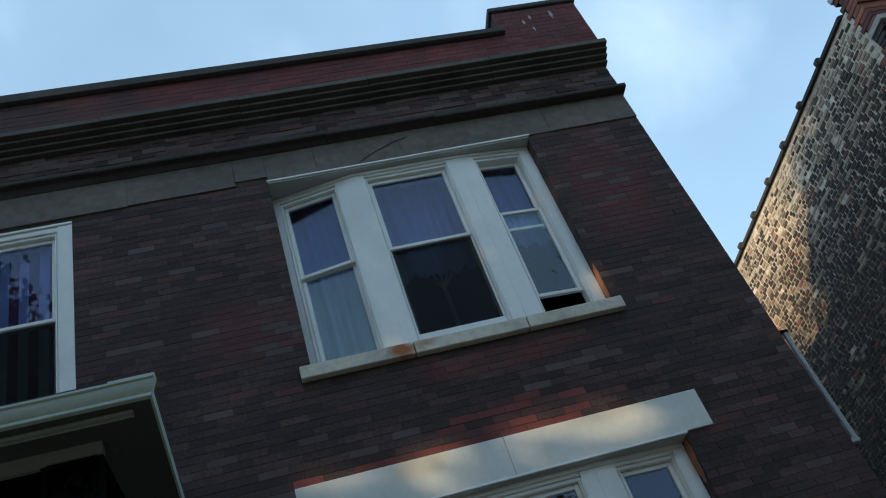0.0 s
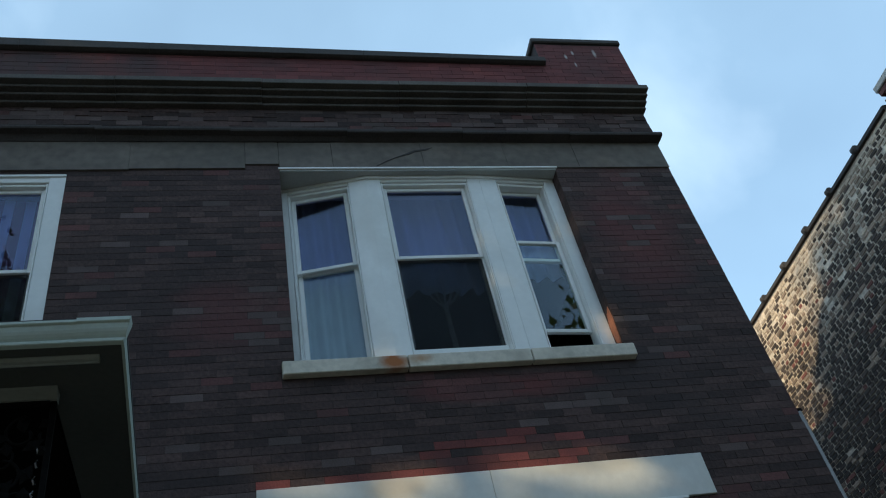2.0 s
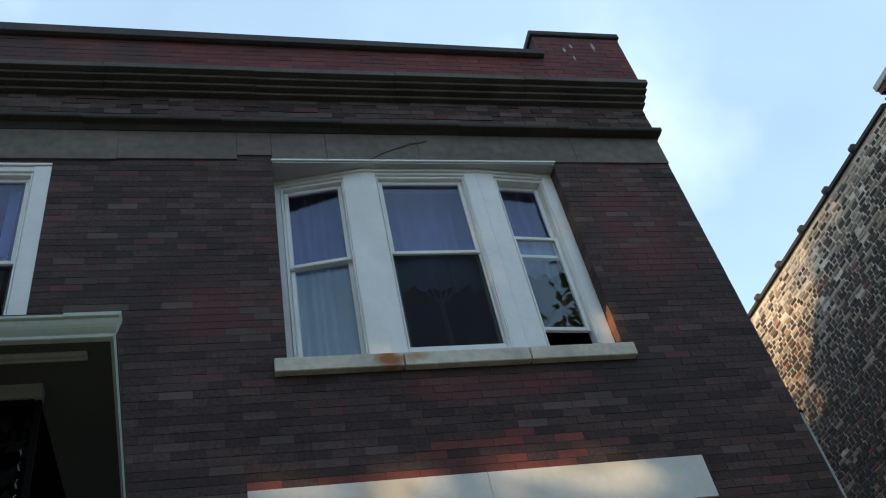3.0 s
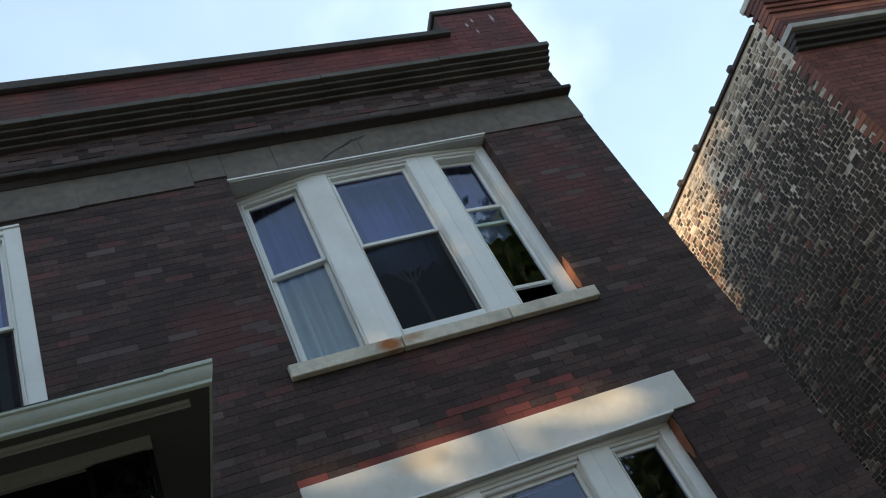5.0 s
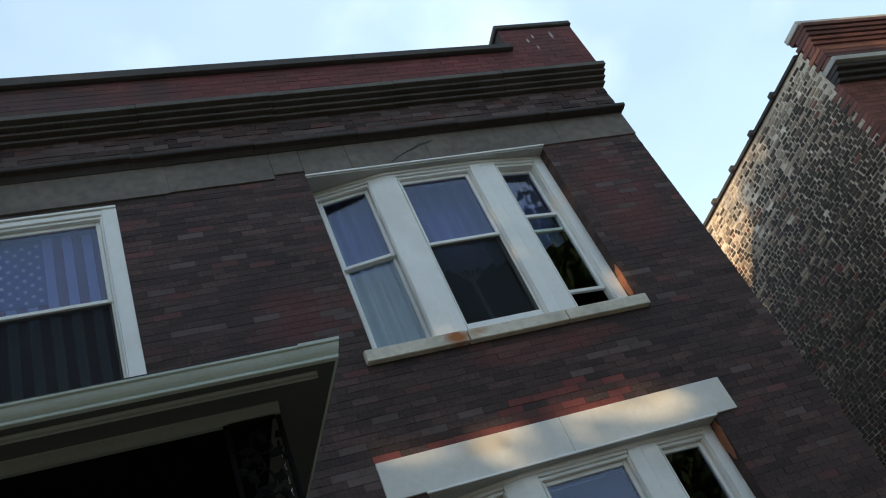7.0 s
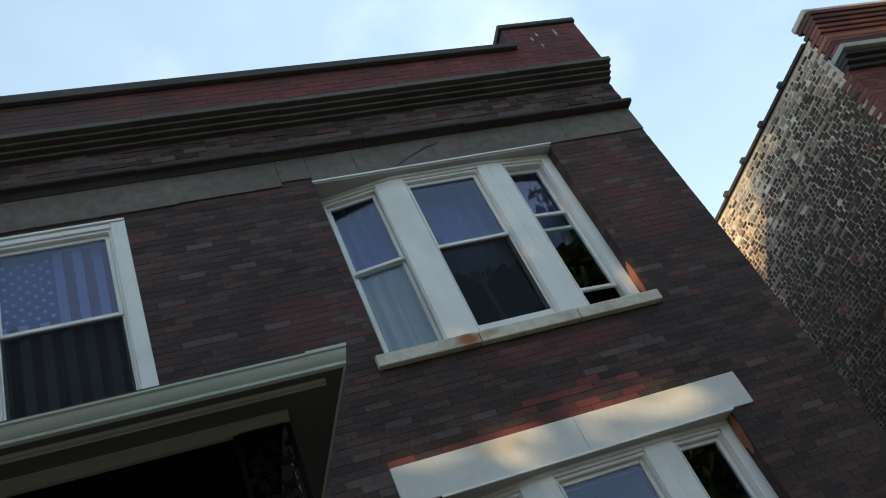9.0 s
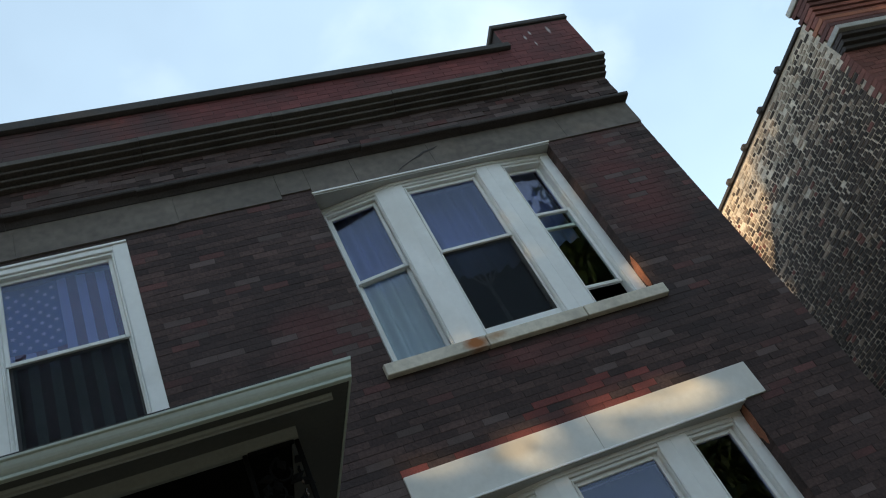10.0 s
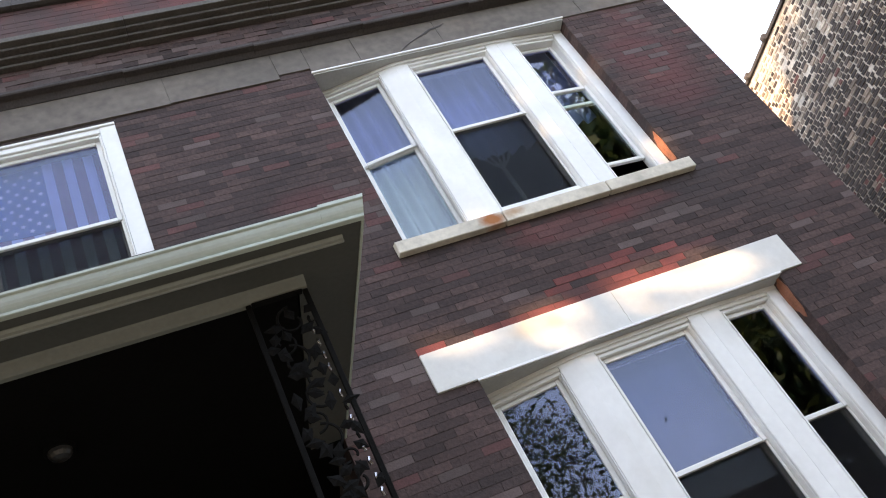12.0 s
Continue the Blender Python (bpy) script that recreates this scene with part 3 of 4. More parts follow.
front_run("soffit_moulding", [(0.120, 4.151), (0.120, 4.146), (0.132, 4.138), (0.132, 4.124), (0.140, 4.120), (0.152, 4.126), (0.158, 4.151)], PORCH_LINE_LIT, 0.13)
front_run("beam", [(0.318, 4.194), (0.318, 4.156), (0.331, 4.146), (0.342, 4.125), (0.352, 4.108), (0.365, 4.10), (0.392, 4.10), (0.392, 4.194)], PORCH_BEAM_LIT, 0.322, "olive-grey moulded beam")
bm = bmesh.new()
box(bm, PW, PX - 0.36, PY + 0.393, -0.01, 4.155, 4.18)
part("porch_ceiling", bm, SHADE_BLACK, porch, "ceiling with the porch's shade in its near-black colour")
bm = bmesh.new()
slab(bm, [(PW, PY + 0.02), (PX - 0.02, PY + 0.02), (edge_x(-0.01, 0.02), -0.01), (PW, -0.01)], 4.239, 4.262)
part("porch_roof", bm, ROOF, porch)
# Added recess keeps everything behind the trellis black, as deep shade.
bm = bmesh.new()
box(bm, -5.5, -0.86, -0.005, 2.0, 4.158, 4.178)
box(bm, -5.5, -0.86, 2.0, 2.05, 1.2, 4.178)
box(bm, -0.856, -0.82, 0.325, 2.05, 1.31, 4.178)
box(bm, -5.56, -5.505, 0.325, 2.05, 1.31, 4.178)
part("shade_recess", bm, SHADE_BLACK, porch, "near-black recess added to deepen the porch's shade")
bm = bmesh.new()
box(bm, PW, PX - 0.1, PY + 0.05, -0.004, 0.003, 1.2)
tagged(part("porch_deck", bm, CONCRETE), "plain concrete porch deck", "porch deck", kind="structure")
# Unseen end wall, near-black to hold the porch's shade.
boxpart("wall_porch_end", (PW - 0.25, PW - 0.005, PY, -0.004, 0.0, 4.3), SHADE_BLACK, None, "plain near-black wall added to close off the porch", kind="structure")
bpy.data.objects["wall_porch_end"]["category"] = "wall"


# ---- orange broken brick on the window reveals ----
def chip(y0, y1, z0, z1, name="broken_brick_patch"):
    bm = bmesh.new()
    pts = []
    for k in range(18):
        a = math.tau * k / 18
        w = 1 + 0.14 * math.sin(3 * a + 1) + 0.08 * math.sin(7 * a)
        pts.append(((y0 + y1) / 2 + (y1 - y0) / 2 * math.cos(a) * w, (z0 + z1) / 2 + (z1 - z0) / 2 * math.sin(a) * w))
    front = [bm.verts.new((BAY[1] - 0.008, y, z)) for y, z in pts]
    back = [bm.verts.new((BAY[1] + 0.004, y, z)) for y, z in pts]
    c = bm.verts.new((BAY[1] - 0.016, (y0 + y1) / 2, (z0 + z1) / 2))
    for k in range(18):
        bm.faces.new((front[k], front[(k + 1) % 18], c))
        bm.faces.new((front[k], back[k], back[(k + 1) % 18], front[(k + 1) % 18]))
    part(name, bm, BRICK_ORANGE, wall_front, "bare orange broken brick")


chip(0.004, 0.095, 5.50, 5.88)
chip(0.005, 0.11, 3.86, 4.20)


def tube(bm, pts, r, seg=6):
    rings = []
    for i, p in enumerate(pts):
        a, b = pts[max(0, i - 1)], pts[min(len(pts) - 1, i + 1)]
        d = (Vector(b) - Vector(a)).normalized()
        s = Vector((0, 1, 0)) if abs(d.y) < 0.9 else Vector((1, 0, 0))
        u = d.cross(s).normalized()
        v = d.cross(u)
        rings.append([bm.verts.new(Vector(p) + r * (math.cos(math.tau * k / seg) * u + math.sin(math.tau * k / seg) * v)) for k in range(seg)])
    for a, b in zip(rings, rings[1:]):
        for k in range(seg):
            bm.faces.new((a[k], a[(k + 1) % seg], b[(k + 1) % seg], b[k]))
    bm.faces.new(rings[0][::-1])
    bm.faces.new(rings[-1])


# ---- curtains and flag ----
def curtain(x0, x1, y0, y1, z0, z1, pleats, label, seed, deep=1.9, cloth=CURTAIN):
    rng = random.Random(seed)
    bm = bmesh.new()
    n = pleats * 8
    rows = []
    ph = [rng.uniform(-0.5, 0.5) for _ in range(pleats + 2)]
    for j in range(7):
        v = j / 6
        row = []
        for i in range(n + 1):
            u = i / n
            k = int(u * pleats)
            amp = deep * (0.034 + 0.04 * ph[k])
            off = amp * math.sin(math.tau * u * pleats + ph[k] * v)
            row.append(bm.verts.new((x0 + (x1 - x0) * u + 0.012 * ph[k] * v, y0 + (y1 - y0) * u + off, z1 + (z0 - z1) * v)))
        rows.append(row)
    for j in range(6):
        for i in range(n):
            bm.faces.new((rows[j][i], rows[j][i + 1], rows[j + 1][i + 1], rows[j + 1][i]))
    bmesh.ops.solidify(bm, geom=bm.faces[:], thickness=0.002)
    c = part("curtain", bm, cloth)
    for p in c.data.polygons:
        p.use_smooth = True
    rod = bmesh.new()
    bmesh.ops.create_cone(rod, segments=8, radius1=0.008, radius2=0.008, depth=math.hypot(x1 - x0, y1 - y0) + 0.02, cap_ends=True,
                          matrix=Matrix.Translation(((x0 + x1) / 2, (y0 + y1) / 2, z1 + 0.004)) @ Matrix.Rotation(math.atan2(y1 - y0, x1 - x0), 4, "Z") @ Matrix.Rotation(math.pi / 2, 4, "Y"))
    part("curtain_rod", rod, PAINT, c)
    return tagged(c, label, "curtain", "curtains")


curtain(0.14, 0.80, 0.415, 0.375, 5.56, 7.82, 5, "pale lavender pleated curtain hanging behind the sash", 1, 1.0)
curtain(0.90, 1.80, 0.385, 0.385, 6.40, 7.78, 6, "pale lavender pleated curtain hanging behind the upper sash", 2, 1.1)
# Flat added sheet whose blue-grey stands in for reflected sky.
curtain(0.92, 1.74, 0.30, 0.30, 3.22, 4.10, 4, "blue-grey sheet for the sky's reflection in the lower bay's middle sash", 4, 0.1, PANE_BLUE)
curtain(2.06, 2.46, 0.375, 0.375, 6.5, 7.78, 3, "pale lavender curtain drawn partly aside", 3, 1.0)

flag = thing("flag", "faded striped flag with white stars hung inside the window", "flag")
FX0, FX1, FZ0, FZ1, FY = -2.74, -1.74, 5.62, 7.34, 0.165
SW = (FX1 - FX0) / 13


def cloth_part(name, x0, x1, z0, z1, y, material, label=""):
    bm = bmesh.new()
    n, k = 6, 14
    rows = []
    for j in range(k + 1):
        z = z0 + (z1 - z0) * j / k
        rows.append([bm.verts.new((x0 + (x1 - x0) * i / n, y + 0.012 * math.sin(9 * (x0 + (x1 - x0) * i / n) + 1.5 * z), z)) for i in range(n + 1)])
    for j in range(k):
        for i in range(n):
            bm.faces.new((rows[j][i], rows[j][i + 1], rows[j + 1][i + 1], rows[j + 1][i]))
    bmesh.ops.solidify(bm, geom=bm.faces[:], thickness=0.0015)
    return part(name, bm, material, flag, label)


for i in range(13):
    top = FZ1 if i >= 7 else 6.64
    cloth_part("stripe", FX0 + SW * i + 0.0004, FX0 + SW * (i + 1) - 0.0004, FZ0, top, FY, FLAG_RED if i % 2 == 0 else FLAG_WHITE, "red stripe" if i % 2 == 0 else "white stripe")
canton = cloth_part("canton", FX0, FX0 + SW * 7 - 0.0004, 6.642, FZ1, FY, FLAG_BLUE, "blue star field")


def star(x, z, r):
    bm = bmesh.new()
    y = FY + 0.012 * math.sin(9 * x + 1.5 * z) - 0.004
    c = bm.verts.new((x, y - 0.002, z))
    vs = [bm.verts.new((x + (r if k % 2 == 0 else r * 0.42) * math.cos(math.tau * k / 10), y, z + (r if k % 2 == 0 else r * 0.42) * math.sin(math.tau * k / 10))) for k in range(10)]
    for k in range(10):
        bm.faces.new((c, vs[k], vs[(k + 1) % 10]))
    part("star", bm, FLAG_WHITE, canton, "white star")


for r in range(11):
    for q in range(5 if r % 2 == 0 else 4):
        star(FX0 + 0.045 + 0.112 * (q + (0.5 if r % 2 else 0)), 7.275 - 0.0585 * r, 0.026)

# ---- branches added indoors to stand in for a tree's reflection in the middle sash ----
tw = thing("reflection_branches", "tall pale branches added behind the middle sash for a reflected tree", "branches", "", (1.38, 0.42, 4.9))


def limb(pts, r, name):
    bm = bmesh.new()
    tube(bm, pts, r, 6)
    part(name, bm, TWIG, tw)


limb([(0, 0, 0.0), (0.015, 0, 0.7), (0.0, 0.01, 1.40)], 0.022, "stem")
for dx, top in ((-0.12, 1.57), (-0.06, 1.66), (0.01, 1.70), (0.07, 1.65), (0.13, 1.55)):
    limb([(0, 0.005, 1.38), (dx * 0.6, 0.0, 1.45), (dx, -0.01, 1.53), (dx * 1.05, -0.02, top)], 0.011, "twig")
bpy.data.objects["stem"].location.z = 0.003


# ---- wrought iron trellis post of the porch ----
trellis = thing("iron_trellis_post", "black wrought iron porch post with scrollwork and leaves", "porch post")
TX0, TX1, TY = -1.325, -1.035, -1.664


for x in (TX0, TX1 - 0.024):
    boxpart("stile", (x, x + 0.024, TY - 0.012, TY + 0.012, 1.205, 4.0985), IRON, trellis, bevel=0.003)
boxpart("top_plate", (TX0 + 0.026, TX1 - 0.026, TY - 0.02, TY + 0.015, 4.088, 4.0985), IRON, trellis, bevel=0.003)


def spiral(cx, cz, r, turn, start, hand, n=22):
    return [(cx + r * (1 - 0.72 * i / n) * math.cos(start + hand * turn * i / n), TY, cz + r * (1 - 0.72 * i / n) * math.sin(start + hand * turn * i / n)) for i in range(n + 1)]


def leaf(bm, x, z, a, ln, w):
    d, s = Vector((math.cos(a), 0, math.sin(a))), Vector((-math.sin(a), 0, math.cos(a)))
    o = Vector((x, TY - 0.006, z))
    tip, mid = bm.verts.new(o + d * ln), bm.verts.new(o + d * ln * 0.5 + Vector((0, -0.012, 0)))
    base = bm.verts.new(o)
    l1, l2 = bm.verts.new(o + d * ln * 0.45 + s * w), bm.verts.new(o + d * ln * 0.45 - s * w)
    bk = bm.verts.new(o + d * ln * 0.5 + Vector((0, 0.008, 0)))
    for f in ((base, l1, mid), (l1, tip, mid), (tip, l2, mid), (l2, base, mid), (l1, base, bk), (tip, l1, bk), (l2, tip, bk), (base, l2, bk)):
        bm.faces.new(f)


mid = (TX0 + TX1) / 2
z = 3.98
k = 0
while z > 1.4:
    h = 1 if k % 2 == 0 else -1
    bm = bmesh.new()
    tube(bm, spiral(mid + 0.03 * h, z - 0.03, 0.085, 5.2, math.pi / 2, h), 0.007)
    tube(bm, spiral(mid - 0.045 * h, z - 0.13, 0.062, 5.0, -math.pi / 2, h), 0.006)
    part("scroll", bm, IRON, trellis)
    for j in range(10):
        bm = bmesh.new()
        leaf(bm, mid + h * (0.085 - 0.05 * (j % 4)), z - 0.01 - 0.021 * j, 0.6 + 1.25 * j + 0.4 * k, 0.075 + 0.012 * (j % 3), 0.026)
        part("iron_leaf", bm, IRON, trellis)
    # Bright beads stand in for sky glints down the right stile.
    for j in range(3):
        bm = bmesh.new()
        zz = z - 0.03 - 0.065 * j
        tube(bm, [(TX1 - 0.045, TY, zz), (TX1 - 0.050, TY - 0.006, zz - 0.018), (TX1 - 0.045, TY, zz - 0.036)], 0.007)
        part("bead", bm, GLINT_STEEL if (j + k) % 3 else IRON, trellis, "small bead added for glints along the stile")
    z -= 0.205
    k += 1

# ---- porch lamp ----
lamp = thing("porch_lamp", "small unlit dome lamp on the dark porch ceiling", "lamp")
bm = bmesh.new()
bmesh.ops.create_cone(bm, segments=20, radius1=0.075, radius2=0.075, depth=0.02, cap_ends=True, matrix=Matrix.Translation((-2.3, -0.93, 4.144)))
part("base", bm, IRON, lamp)
bm = bmesh.new()
bmesh.ops.create_uvsphere(bm, u_segments=16, v_segments=8, radius=0.06, matrix=Matrix.Translation((-2.3, -0.93, 4.134)) @ Matrix.Diagonal((1, 1, 0.8, 1)))
part("dome", bm, LAMP_GLASS, lamp, "frosted dome")

# ---- neighbouring house ----
NY = -0.145
nb = tagged(boxpart("wall_neighbour", (NBX + 0.006, NBX + 0.3, NY + 0.06, 14, 0, 8.49), MORTAR_NB), "tuckpointed common brick side wall of the neighbouring house", "wall", kind="structure")
NBWIN = (7.75, 8.75, 5.2, 7.12)
bm = bmesh.new()
pierced(bm, NBX + 0.004, NBX + 8, NY + 0.006, NY + 0.058, 0, 7.76, [NBWIN])
nbf = tagged(part("wall_neighbour_front", bm, NB_MORTAR), "red brick front of the neighbouring house", "wall", kind="structure")
boxpart("wall_neighbour_core", (NBX + 0.31, NBX + 8, NY + 0.4, 14, 0, 8.3), ROOM_DARK, None, "plain core walls of the neighbouring house", kind="structure")
bpy.data.objects["wall_neighbour_core"]["category"] = "wall"
nw = thing("neighbour_window", "dark window under a pale stone lintel in the neighbour's front", "window")
boxpart("lintel", (NBWIN[0] - 0.1, NBWIN[1] + 0.1, NY - 0.012, NY + 0.05, NBWIN[3] + 0.002, NBWIN[3] + 0.16), STONE, nw, bevel=0.005)
boxpart("window_frame", (NBWIN[0] + 0.002, NBWIN[0] + 0.07, NY + 0.08, NY + 0.14, NBWIN[2], NBWIN[3]), PAINT, nw, bevel=0.004)
boxpart("window_frame", (NBWIN[0] + 0.072, NBWIN[1], NY + 0.08, NY + 0.14, NBWIN[3] - 0.07, NBWIN[3]), PAINT, nw, bevel=0.004)
boxpart("window_frame", (NBWIN[0] + 0.072, NBWIN[1], NY + 0.08, NY + 0.14, 6.15, 6.20), PAINT, nw, bevel=0.004)
boxpart("pane", (NBWIN[0] + 0.072, NBWIN[1], NY + 0.11, NY + 0.115, NBWIN[2], NBWIN[3] - 0.072), GLASS_SKY_TINT, nw)

# Unseen wall added to keep the passage between the houses dark.
tagged(boxpart("wall_passage_blocker", (CORNER + 0.004, NBX - 0.004, 13.1, 13.4, 0.0, 7.6), BLOCKER), "unseen wall added to block light from the passage's rear", "wall", kind="structure")

# neighbour cornice: dark corbels, stone cap, red brick parapet and coping
nc = thing("neighbour_cornice", "corbelled red brick cornice with grey stone caps on the neighbouring house", "cornice")
for i in range(3):
    boxpart("corbel_course", (NBX - 0.004 - 0.004 * i, NBX + 8, NY - 0.05 - 0.055 * i, NY + 0.058, 7.765 + 0.062 * i, 7.823 + 0.062 * i), CORNICE, nc, bevel=0.004)
boxpart("stone_cap", (NBX - 0.03, NBX + 8, -0.36, NY + 0.058, 7.953, 8.03), CAP_STONE, nc, "grey stone cap", bevel=0.006)
for i in range(10):
    z0 = 8.034 + 0.0665 * i
    dy = 0.02 if i < 4 else 0.045 - 0.022 * (i - 4)
    boxpart("brick_course", (NBX - 0.004 - 0.002 * (i % 2), NBX + 8, -0.315 + dy, NY + 0.03 + 0.07 * (i % 2), z0, z0 + 0.062), NB_ORANGE if i == 3 else NB_DARK if i > 6 or i == 1 else NB_RED, nc, bevel=0.004)
boxpart("coping", (NBX - 0.025, NBX + 8, -0.345, -0.03, 8.70, 8.785), CAP_STONE, nc, "grey stone coping", bevel=0.01)

# tile coping along the side wall
tc = thing("tile_coping", "dark glazed tile coping along the side wall top", "coping")
y = 0.0
first = None
while y < 13.5:
    bm = bmesh.new()
    prof = [(-0.035, 8.492), (-0.04, 8.53), (0.0, 8.56), (0.15, 8.585), (0.30, 8.56), (0.34, 8.53), (0.335, 8.492)]
    a = [bm.verts.new((NBX + x, y + 0.012, zz)) for x, zz in prof]
    b = [bm.verts.new((NBX + x, y + 0.60, zz)) for x, zz in prof]
    for i in range(7):
        bm.faces.new((a[i], a[(i + 1) % 7], b[(i + 1) % 7], b[i]))
    bm.faces.new(a[::-1])
    bm.faces.new(b)
    part("tile", bm, COPING, tc)
    bm = bmesh.new()
    bmesh.ops.create_cone(bm, segments=12, radius1=0.058, radius2=0.058, depth=0.07, cap_ends=True, matrix=Matrix.Translation((NBX - 0.008, y + 0.64, 8.545)) @ Matrix.Rotation(math.pi / 2, 4, "X"))
    box(bm, NBX + 0.03, NBX + 0.34, y + 0.605, y + 0.675, 8.495, 8.60)
    part("collar", bm, COPING, tc, bevel=0.006)
    y += 0.648

# pipe on the side wall by the corner
pipe = thing("vent_pipe", "pale grey vertical pipe fixed to the house's side wall", "pipe")
bm = bmesh.new()
tube(bm, [(3.93, 0.30, 4.98), (3.93, 0.30, 3.94)], 0.023, 10)
part("pipe_run", bm, WIRE, pipe)
boxpart("pipe_bracket", (3.692, 3.955, 0.275, 0.325, 3.925, 3.965), WIRE, pipe, bevel=0.006)
boxpart("pipe_bracket", (3.692, 3.955, 0.275, 0.325, 4.97, 5.00), IRON, pipe, bevel=0.006)


# ---- street trees added behind the eye for shade and reflections; small gaps cut in the crowns let the low sun through ----
GAPS = [(-0.15 + 0.09 * i, -0.02, 4.57 - 0.012 * i, 0.08) for i in range(10)] + [(0.72 + 0.08 * i, -0.02, 4.42 + 0.003 * i, 0.17) for i in range(20)]
GAPS += [(1.0 + 0.12 * i, 0, 4.64 - 0.01 * abs(i - 4), 0.08) for i in range(8)] + [(1.82, 0.05, 4.08, 0.08), (2.4, 0.08, 4.0, 0.06)]
GAPS += [(0.74, 0.06, 5.53, 0.07), (0.72, 0.07, 5.66, 0.06), (1.74, 0.06, 6.25, 0.06), (1.75, 0.06, 6.75, 0.06), (1.76, 0.06, 5.9, 0.05)] + [(2.55, 0.06, 5.6 + 0.09 * i, 0.085) for i in range(4)]


def tree(x, y, top, rad, seed, leaves, leaf_size=1.0, spread=0.42):
    rng = np.random.RandomState(seed)
    t = thing("street_tree", "leafy green street tree with a grey-brown trunk, placed out of view for shade and reflections", "tree", "street trees", (x, y, 0))
    bm = bmesh.new()
    base = top * 0.42
    tube(bm, [(0, 0, 0.0), (0.03, 0.02, base * 0.5), (0.0, 0.05, base), (0.1, 0.0, top * 0.75)], 0.2, 10)
    for v in bm.verts:
        f = 1.25 - 0.9 * v.co.z / (top * 0.75)
        v.co.x *= f
        v.co.y *= f
    for k in range(7):
        a = rng.uniform(0, math.tau)
        z0 = base * rng.uniform(0.75, 1.25)
        r = rad * rng.uniform(0.5, 0.85)
        tube(bm, [(0, 0, z0), (r * 0.4 * math.cos(a), r * 0.4 * math.sin(a), z0 + 1.4), (r * math.cos(a), r * math.sin(a), z0 + rng.uniform(2.2, 4.0))], 0.06, 6)
    part("trunk", bm, BARK, t)
    hc, cz = (top - base * 0.8) / 2, (top + base * 0.8) / 2
    clumps = []
    while len(clumps) < 90:
        p = rng.uniform(-1, 1, 3)
        if (abs(p[0]) ** 3 + abs(p[1]) ** 3 + abs(p[2]) ** 3) < 1:
            clumps.append(p * [rad, rad * 0.75, hc] + [0, 0, cz])
    c = np.array(clumps)[rng.randint(0, 90, leaves)] + rng.normal(0, spread, (leaves, 3))
    keep = np.ones(leaves, bool)
    for g in GAPS:
        rel = c + [x, y, 0] - np.array(g[:3])
        along = rel @ np.array(SUN_WAY)
        keep &= np.linalg.norm(rel - along[:, None] * np.array(SUN_WAY), axis=1) > g[3] * (0.8 + 0.4 * rng.random(leaves))
    keep |= rng.random(leaves) > 0.96
    c = c[keep]
    leaves = len(c)
    d = rng.normal(0, 1, (leaves, 3))
    d /= np.linalg.norm(d, axis=1)[:, None]
    e = np.cross(d, rng.normal(0, 1, (leaves, 3)))
    e /= np.linalg.norm(e, axis=1)[:, None]
    s = rng.uniform(0.06, 0.11, (leaves, 1)) * leaf_size
    v = np.stack([c - d * s * 1.4, c + e * s * 0.8, c + d * s * 1.4, c - e * s * 0.8], 1).reshape(-1, 3)
    me = bpy.data.meshes.new("crown")
    me.from_pydata(v.tolist(), [], np.arange(leaves * 4).reshape(-1, 4).tolist())
    me.materials.append(LEAF)
    cr = new("crown", me)
    cr.parent = t
    return t


# The first three are placed to shade the house front.
tree(-7.5, -8.3, 15.6, 2.7, 1, 60000, 0.65)
tree(-10.4, -8.0, 16.2, 3.2, 2, 60000, 0.65)
tree(-14.4, -8.2, 15.6, 3.4, 3, 60000, 0.65)
tree(4.1, -10.2, 8.0, 1.3, 4, 8000, 0.7)
tree(-0.7, -10.6, 9.0, 1.8, 5, 9000, 0.45)
# Added only to shade the neighbour's cornice.
tree(-7.0, -10.0, 17.2, 2.1, 7, 16000)
# Dense crown added to darken what the right-hand panes reflect.
tree(13.3, -7.8, 17.2, 4.0, 6, 110000, 1.25, 0.6)


# ---- bricks ----
def brick_verts(out, x0, x1, y0, y1, z0, z1):
    out.append([(x0, y0, z0), (x1, y0, z0), (x1, y0, z1), (x0, y0, z1), (x0, y1, z0), (x1, y1, z0), (x1, y1, z1), (x0, y1, z1)])


FACES = ((0, 1, 2, 3), (0, 4, 5, 1), (3, 2, 6, 7), (0, 3, 7, 4), (1, 5, 6, 2))


def joined(name, bricks, material, parent, label="", kind="stuff"):
    if not bricks:
        return None
    v = [p for b in bricks for p in b]
    f = [[i * 8 + q for q in fc] for i in range(len(bricks)) for fc in FACES]
    me = bpy.data.meshes.new(name)
    me.from_pydata(v, [], f)
    me.materials.append(material)
    ob = new(name, me)
    ob.parent = parent
    return tagged(ob, label, kind=kind)


def single_mesh(name, w, d, h, material):
    bm = bmesh.new()
    box(bm, 0, w, 0, d, 0, h)
    return mesh_of(name, bm, material, 0.0012)


def one_brick(me, at, parent):
    ob = new("brick", me)
    ob.location = at
    ob.parent = parent
    return ob


rng = random.Random(7)
JX, JZ = 0.0026, 0.0021
